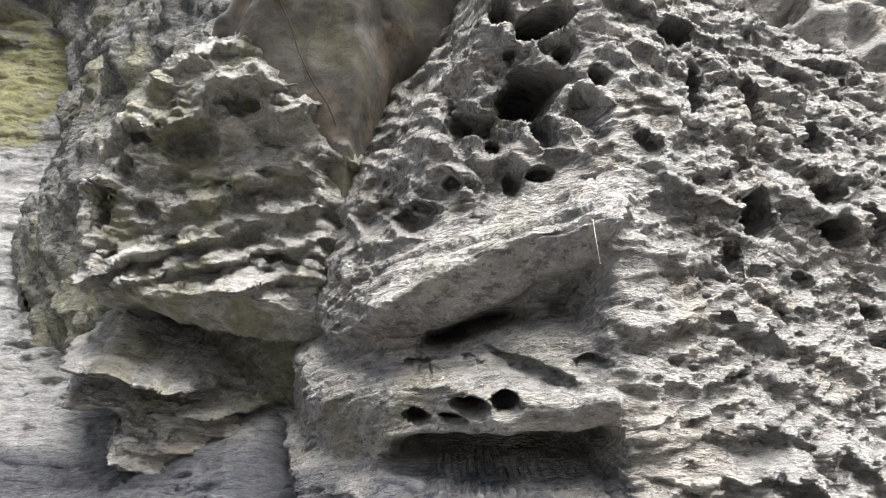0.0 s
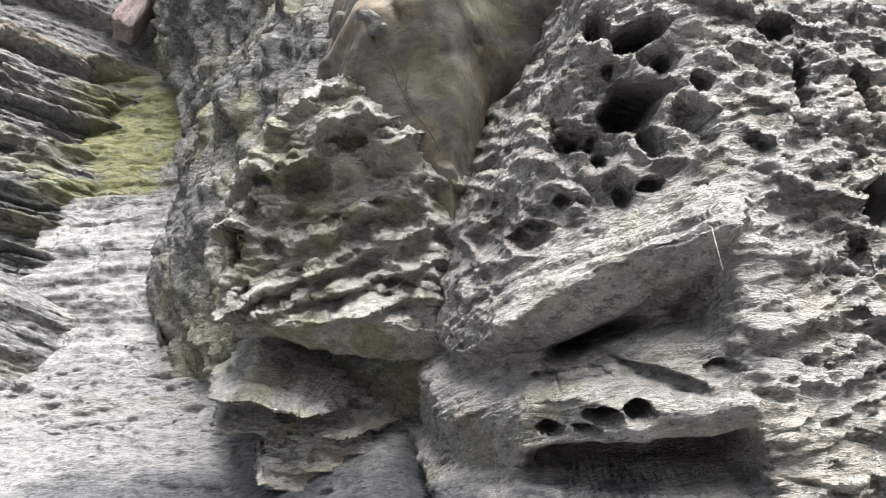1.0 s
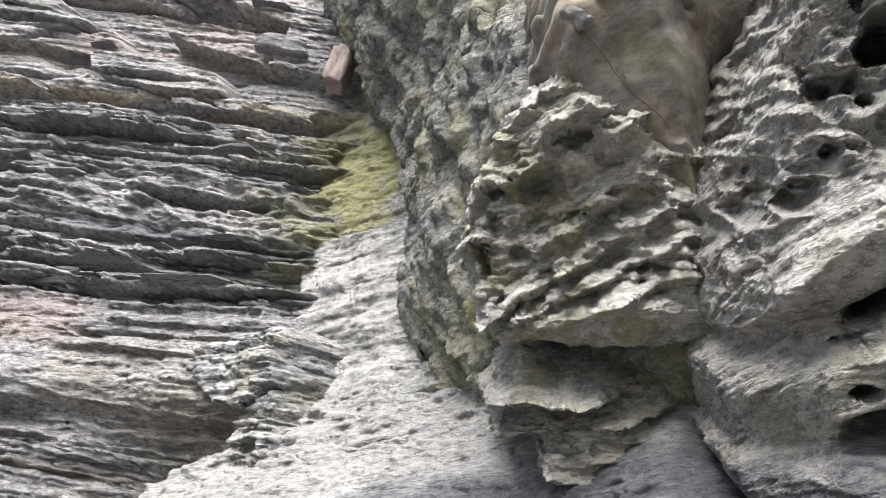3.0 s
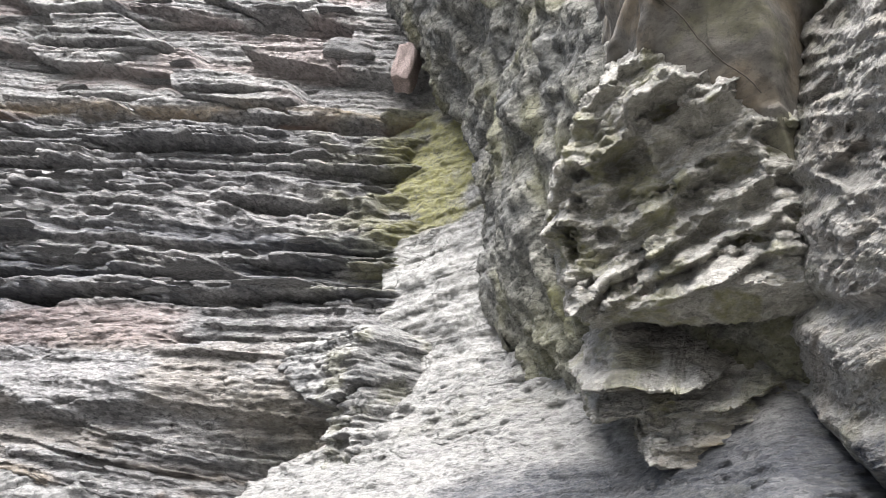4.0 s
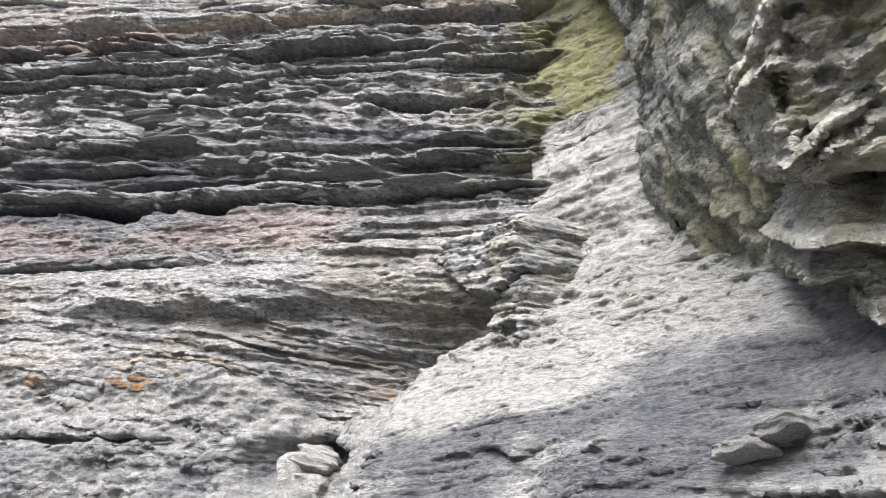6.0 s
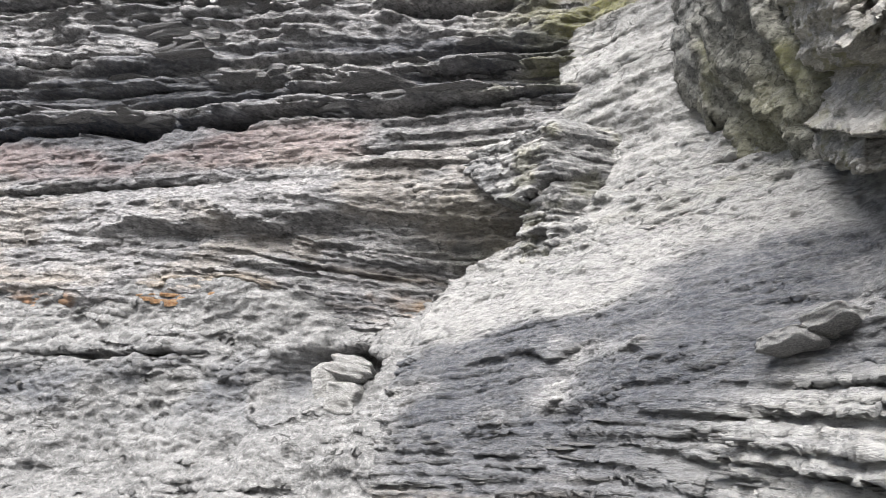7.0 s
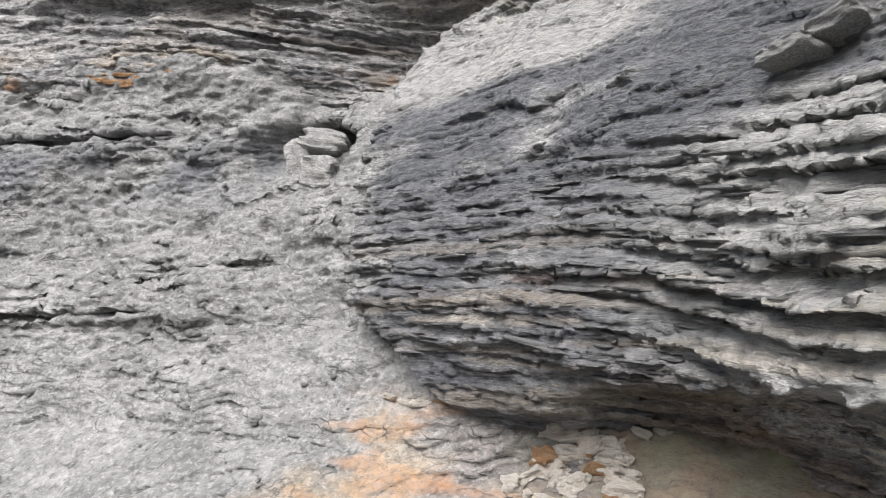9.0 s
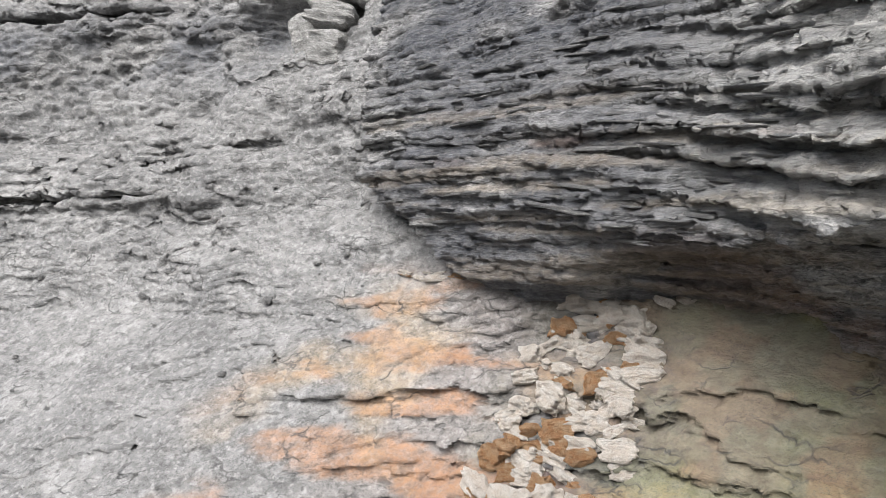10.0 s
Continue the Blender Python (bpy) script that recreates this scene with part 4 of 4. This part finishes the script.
def comb_fine(P, N):
    x, y, z = P[..., 0], P[..., 1], P[..., 2]
    smooth = 1 - 0.8 * ss(-0.35, -0.7, N[..., 2])
    right = ss(0.32, 0.42, x)
    zz = z + 0.16 * x + 0.012 * fbm(x * 9, y * 9, z * 9, 3, 113)
    strata = 0.005 * plates(x + y, zz, 33, 0.006, 0.020, 1.0, 7.0, 2.0, 0.9) + 0.0028 * plates(x - y, zz, 34, 0.004, 0.010, 1.0, 11.0, 2.0, 0.9)
    return smooth * (strata + 0.006 * fbm(x * 16, y * 16, z * 30, 4, 111, 0.55)) + right * (0.007 * fbm(x * 26, y * 26, z * 50, 4, 112, 0.65) + 0.004 * plates(x + y, zz, 35, 0.008, 0.03, 1.0, 9.0, 2.0, 0.9))


def comb_tints(P, N):
    x, y, z = P[..., 0], P[..., 1], P[..., 2]
    n = fbm(x * 6, y * 6, z * 6, 4, 114)
    moss = 0.25 * ss(0.1, 0.5, n) * (1 - ss(0.2, 0.35, x)) + 0.4 * ss(0.1, -0.3, n) * (ss(1.98, 2.02, z) - ss(2.1, 2.16, z)) * (1 - ss(0.2, 0.35, x))
    # tops and the side beyond the crest lightened: daylight put into the tint
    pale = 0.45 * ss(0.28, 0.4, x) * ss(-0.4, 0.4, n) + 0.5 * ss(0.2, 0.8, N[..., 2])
    # dark seam below the ledge; also stands in for the recess's shade
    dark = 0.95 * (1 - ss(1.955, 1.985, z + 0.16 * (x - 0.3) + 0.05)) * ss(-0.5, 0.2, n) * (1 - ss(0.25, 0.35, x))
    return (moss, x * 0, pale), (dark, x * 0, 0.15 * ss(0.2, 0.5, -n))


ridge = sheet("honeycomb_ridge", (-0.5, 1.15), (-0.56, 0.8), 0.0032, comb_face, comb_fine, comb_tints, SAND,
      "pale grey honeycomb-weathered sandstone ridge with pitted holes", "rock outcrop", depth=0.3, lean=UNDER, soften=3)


# ---- the pale rock further along ----
def far_pits(x, z):
    f1, f2, num = cells((x + 0.05 * perlin(x * 4, z * 4, x * 0)) * 4, z * 5, 17)
    return 0.16 * num * ss(0.08, 0.5, f2 - f1) - 0.05 * plates(x, z, 27, 0.03, 0.15, -1.0, 1.5, 2.0, 0.8)


def far_face(x, z):
    return 1.85 - 0.15 * (x - 1) + 0.10 * fbm(x * 2.5, z * 2.5, x * 0, 4, 121) + far_pits(x, z)


sheet("wall_east", (0.55, 2.9), (1.4, 4.6), 0.014, far_face, wall_fine, comb_tints, SAND,
      "pale weathered sandstone cliff beyond the ridge", "cliff", "structure", depth=0.3)


# ---- ground ----
SHINGLE = rock_material("grey_shingle", (0.09, 0.09, 0.088), (0.17, 0.168, 0.163), lam=8, grain=0.4, bump=0.6, rough=0.8)
gm = bpy.data.meshes.new("ground")
gm.from_pydata([(-3000, -3000, -0.34), (3000, -3000, -0.34), (3000, 3000, -0.34), (-3000, 3000, -0.34)], [], [(0, 1, 2, 3)])
gm.materials.append(SHINGLE)
tagged(new("ground", gm), "grey sand and shingle at the foot of the cliff", "ground", "", "structure")


# ---- loose and broken pieces ----
def stone_mesh(name, seed, material, n=9, layers=4, rough=0.12, square=2.6, taper=0.2):
    """An angular broken stone, one unit across, of a few uneven beds."""
    r = random.Random(seed)
    bm = bmesh.new()
    ang = sorted(2 * math.pi * (i + r.uniform(-0.3, 0.3)) / n for i in range(n))
    rad = [0.5 / (abs(math.cos(a)) ** square + abs(math.sin(a)) ** square) ** (1 / square) * r.uniform(0.78, 1.08) for a in ang]
    rings = []
    for k in range(layers):
        z = -0.5 + k / (layers - 1)
        f = 1 - taper * abs(z) * r.uniform(0.5, 1.5)
        dx, dy = r.uniform(-rough, rough) * 0.5, r.uniform(-rough, rough) * 0.5
        rings.append([bm.verts.new((math.cos(a) * q * f * r.uniform(1 - rough, 1 + rough) + dx, math.sin(a) * q * f * r.uniform(1 - rough, 1 + rough) + dy,
                                    z + r.uniform(-0.5, 0.5) * rough)) for a, q in zip(ang, rad)])
    for lo, hi in zip(rings, rings[1:]):
        for i in range(n):
            bm.faces.new((lo[i], lo[(i + 1) % n], hi[(i + 1) % n], hi[i]))
    bm.faces.new(rings[0][::-1])
    bm.faces.new(rings[-1])
    me = bpy.data.meshes.new(name)
    bm.to_mesh(me)
    bm.free()
    me.materials.append(material)
    return me


def rugged(name, seed, material, cuts=8, square=5.0, rough=0.18, beds=5.0, bed_depth=0.10):
    """A broken block, one unit across, with uneven beds and worn corners."""
    bm = bmesh.new()
    bmesh.ops.create_cube(bm, size=1.0)
    bmesh.ops.subdivide_edges(bm, edges=bm.edges[:], cuts=cuts, use_grid_fill=True)
    shift = Vector((seed * 3.7, seed * 1.9, seed * 5.3))
    for v in bm.verts:
        p = v.co * 2
        k = (abs(p.x) ** square + abs(p.y) ** square + abs(p.z) ** square) ** (1 / square)
        p = p / k * 0.5
        step = round(noise.noise(Vector((seed * 2.3, 1.7, p.z * beds))) * 4) / 4
        f = 1 + bed_depth * step + rough * noise.noise(p * 2.2 + shift) + 0.5 * rough * noise.noise(p * 6 + shift)
        v.co = Vector((p.x * f, p.y * f, p.z * (1 + rough * noise.noise(p * 2.5 - shift))))
    me = bpy.data.meshes.new(name)
    bm.to_mesh(me)
    bm.free()
    me.materials.append(material)
    return me


def piece(name, me, at, size, turn=(0, 0, 0), parent=None, label="", category="", group="", kind=""):
    ob = new(name, me)
    ob.parent = parent
    ob.matrix_basis = pose(*at, *turn) @ Matrix.Diagonal((*size, 1))
    return tagged(ob, label, category, group, kind)


def on(face, x, z):
    return float(face(np.array([[x]]), np.array([[z]]))[0, 0])


pick = random.Random(3)
QUARTZ = rock_material("white_crust", (0.62, 0.53, 0.44), (0.82, 0.80, 0.76), lam=60, bump=0.8)
CHALK = rock_material("chalky_stone", (0.26, 0.258, 0.252), (0.44, 0.436, 0.425), lam=30, bump=0.7)
RUSTY = rock_material("rusty_crust", (0.46, 0.20, 0.07), (0.66, 0.48, 0.30), lam=60, bump=1.0)
SLATE = rock_material("slate_slab", (0.42, 0.42, 0.42), (0.64, 0.635, 0.63), lam=50, bump=1.0)
PINK = rock_material("pink_siltstone", (0.30, 0.24, 0.23), (0.42, 0.34, 0.33), lam=40, bump=0.6)

# wedged block in the recess, with its broken neighbours
piece("wedged_block", rugged("wedged_block", 5, CHALK, 12, 14.0, 0.20, 6.0, 0.10), (-4.01, 2.14, 1.85), (0.27, 0.26, 0.34), (8, -14, 30), None, "pale angular block wedged in the recess of the bank", "stone")
piece("wedged_block", rugged("wedged_block", 6, CHALK, 10, 9.0, 0.22, 5.0, 0.14), (-3.82, 2.09, 1.93), (0.26, 0.24, 0.12), (-20, 14, 24), None, "grey layered stone leaning on the wedged block", "stone")
piece("wedged_block", rugged("wedged_block", 7, CHALK, 10, 8.0, 0.26, 4.0, 0.12), (-3.80, 2.06, 1.79), (0.20, 0.22, 0.17), (5, 10, 18), None, "grey broken stone packed beside the wedged block", "stone")
# jutting slabs on the shale slope
piece("jutting_slab", rugged("jutting_slab", 8, SLATE, 12, 7.0, 0.24, 5.0, 0.12), (-1.37, 1.94, 1.80), (0.15, 0.15, 0.050), (-4, -10, -14), None, "flat grey shale slab jutting from the dark slope", "stone")
piece("jutting_slab", rugged("jutting_slab", 9, SLATE, 12, 7.0, 0.24, 5.0, 0.12), (-1.24, 1.96, 1.85), (0.14, 0.15, 0.05), (-6, -14, -18), None, "layered shale slab lying behind another on the slope", "stone")
# pale flake on the edge of the overhang
piece("rock_flake", rugged("rock_flake", 31, CHALK, 7, 4.0, 0.5, 3.0, 0.2), (-0.47, on(cap_face, -0.47, 3.24) - 0.015, 3.24), (0.09, 0.06, 0.035), (-20, 25, 20), None, "pale chipped flake at the edge of the overhang", "rock flake")
# blocks high in the corner
piece("hanging_block", rugged("hanging_block", 21, PINK, 7, 7.0, 0.2, 3.0, 0.08), (-2.72, 2.82, 5.62), (0.16, 0.22, 0.34), (8, 14, 30), None, "reddish brown block hanging in the cliff corner", "stone")
piece("perched_block", rugged("perched_block", 22, WALL, 7, 7.0, 0.25, 3.0, 0.10), (-3.22, 2.66, 5.92), (0.40, 0.26, 0.17), (0, 6, 38), None, "dark angular block perched over a pink bed", "stone")

# plates broken out of the bedded wall
slabs = [stone_mesh("slab", 40 + i, WALL, 7, 3, 0.14, 6.0, 0.25) for i in range(8)]
for i in range(90):
    x, z = pick.uniform(-6.0, -3.1), pick.choice((pick.uniform(3.75, 5.2), pick.uniform(3.75, 4.2), pick.uniform(4.3, 5.2), pick.uniform(5.5, 6.6)))
    size = (pick.uniform(0.12, 0.62), pick.uniform(0.10, 0.20), pick.uniform(0.012, 0.042))
    piece("slab", pick.choice(slabs), (x, on(wall_face, x, z) + 0.03, z), size, (pick.uniform(-8, 4), pick.uniform(-4, 4), 37 + pick.uniform(-9, 9)), wall_west)
# rusty flakes on one bed
flakes = [stone_mesh("flake", 60 + i, RUSTY, 8, 3, 0.2, 2.4, 0.4) for i in range(3)]
for i in range(7):
    x = pick.uniform(-5.15, -4.5)
    z = 2.42 + pick.uniform(-0.03, 0.03) - 0.05 * (x + 4.9)
    piece("flake", pick.choice(flakes), (x, min(on(wall_face, x, z), on(bank_face, x, z)) - 0.012, z), (pick.uniform(0.08, 0.2), 0.05, pick.uniform(0.02, 0.045)), (pick.uniform(-10, 10), pick.uniform(-8, 8), 37), wall_west, "rust-orange flake")
# shale plates along the buttress
plates_me = [stone_mesh("plate", 80 + i, SHALE, 8, 3, 0.14, 5.0, 0.2) for i in range(8)]
for i in range(110):
    x, z = pick.uniform(-3.0, -0.9), pick.uniform(0.85, 1.6)
    dip = 5.0 if x > -2.3 else 0.0
    piece("plate", pick.choice(plates_me), (x, on(butt_face, x, z) + 0.018, z), (pick.uniform(0.06, 0.28), pick.uniform(0.04, 0.065), pick.uniform(0.005, 0.013)),
          (pick.uniform(-7, 5), dip + pick.uniform(-3, 3), -10 + pick.uniform(-12, 12)), buttress, "thin dark shale plate")
# broken plates on the crumbling side of the ridge
bits = [stone_mesh("fragment", 160 + i, SAND, 8, 3, 0.2, 3.0, 0.4) for i in range(6)]
for i in range(60):
    x, z = pick.uniform(0.34, 0.95), pick.uniform(-0.42, 0.0)
    q = pick.uniform(0.012, 0.028)
    piece("fragment", pick.choice(bits), UNDER @ Vector((x, on(comb_face, x, z), z)), (q * 1.3, q, q * pick.uniform(0.25, 0.5)), (pick.uniform(-20, 10), pick.uniform(-15, 15), 32 + pick.uniform(-20, 20)), ridge, "crumbled pale plate")
# crumbs caught on the bank
crumbs = [stone_mesh("crumb", 100 + i, BANK, 7, 3, 0.2, 2.2, 0.4) for i in range(6)]
for i in range(130):
    x, z = pick.uniform(-5.6, -2.9), pick.uniform(0.1, 2.2)
    q = pick.uniform(0.012, 0.035)
    piece("crumb", pick.choice(crumbs), (x, on(bank_face, x, z) - 0.25 * q, z), (q * pick.uniform(1, 1.8), q, q * pick.uniform(0.4, 0.9)), (pick.uniform(-30, 10), pick.uniform(-20, 20), pick.uniform(0, 60)), bank)
# white and rusty crust under the buttress: flat broken flakes set in a dark matrix
crust = [(rugged("crust_stone", 120 + i, (QUARTZ, QUARTZ, RUSTY)[i % 3], 7, 5.0, 0.5, 4.0, 0.25), ("chalky white crust flake", "chalky white crust flake", "rust-orange crust stone")[i % 3]) for i in range(12)]
for i in range(130):
    z = 0.66 - 0.70 * (i / 130.0)
    x = -2.19 + 0.12 * (0.6 - z) + pick.uniform(-0.19, 0.19) * (0.55 + 0.6 * ss(0.62, 0.4, z)) + (0.24 if i in (2, 5) else 0)
    me, words = crust[pick.choice((0, 1, 3, 4, 6, 7, 9, 10, 2))] if z > 0.24 else crust[pick.choice((1, 2, 7, 5, 8, 11, 4))]
    q = pick.uniform(0.03, 0.085)
    piece("crust_stone", me, (x, on(bank_face, x, z) - 0.006, z), (q * pick.uniform(0.9, 1.6), q * 0.8, q * pick.uniform(0.55, 1.1)), (pick.uniform(-40, 0), pick.uniform(-30, 15), pick.uniform(-30, 40)),
          None, words + " set in the ochre foot of the cliff", "stone", "crust stones")
for i in range(14):
    x = -2.98 + 0.042 * i + pick.uniform(-0.02, 0.02)
    z = 0.70 + pick.uniform(-0.02, 0.02)
    me, words = crust[pick.choice((0, 1, 3, 4, 2))]
    q = pick.uniform(0.025, 0.055)
    piece("crust_stone", me, (x, on(bank_face, x, z) - 0.004, z), (q * pick.uniform(1.2, 2.2), q * 0.7, q * pick.uniform(0.3, 0.6)), (pick.uniform(-40, 0), pick.uniform(-20, 20), pick.uniform(0, 40)),
          None, words + " set in the ochre foot of the cliff", "stone", "crust stones")


# ---- root and fibre ----
def strand(name, points, width, tone, label, category):
    cu = bpy.data.curves.new(name, "CURVE")
    cu.dimensions, cu.bevel_depth, cu.bevel_resolution = "3D", width, 2
    sp = cu.splines.new("POLY")
    sp.points.add(len(points) - 1)
    for p, q in zip(sp.points, points):
        p.co = (*q, 1)
    m = bpy.data.materials.new(name)
    m.use_nodes = True
    m.node_tree.nodes["Principled BSDF"].inputs["Base Color"].default_value = (*tone, 1)
    m.node_tree.nodes["Principled BSDF"].inputs["Roughness"].default_value = 0.9
    cu.materials.append(m)
    tagged(new(name, cu), label, category)


strand("dry_root", [(-0.47 + 0.16 * t + 0.008 * math.sin(9 * t), on(cap_face, -0.47 + 0.16 * t, 3.22 - 0.26 * t) - 0.012, 3.22 - 0.26 * t) for t in [i / 12 for i in range(13)]],
       0.0022, (0.06, 0.05, 0.04), "thin dark dry root lying across the overhang", "root")
strand("pale_fibre", [UNDER @ Vector((0.252 + 0.012 * t * t, on(comb_face, 0.26, 0.045) - 0.012 - 0.012 * math.sin(3 * t), 0.05 - 0.075 * t)) for t in [i / 10 for i in range(11)]],
       0.0008, (0.42, 0.40, 0.35), "thin pale plant fibre hanging over the lip", "fibre")
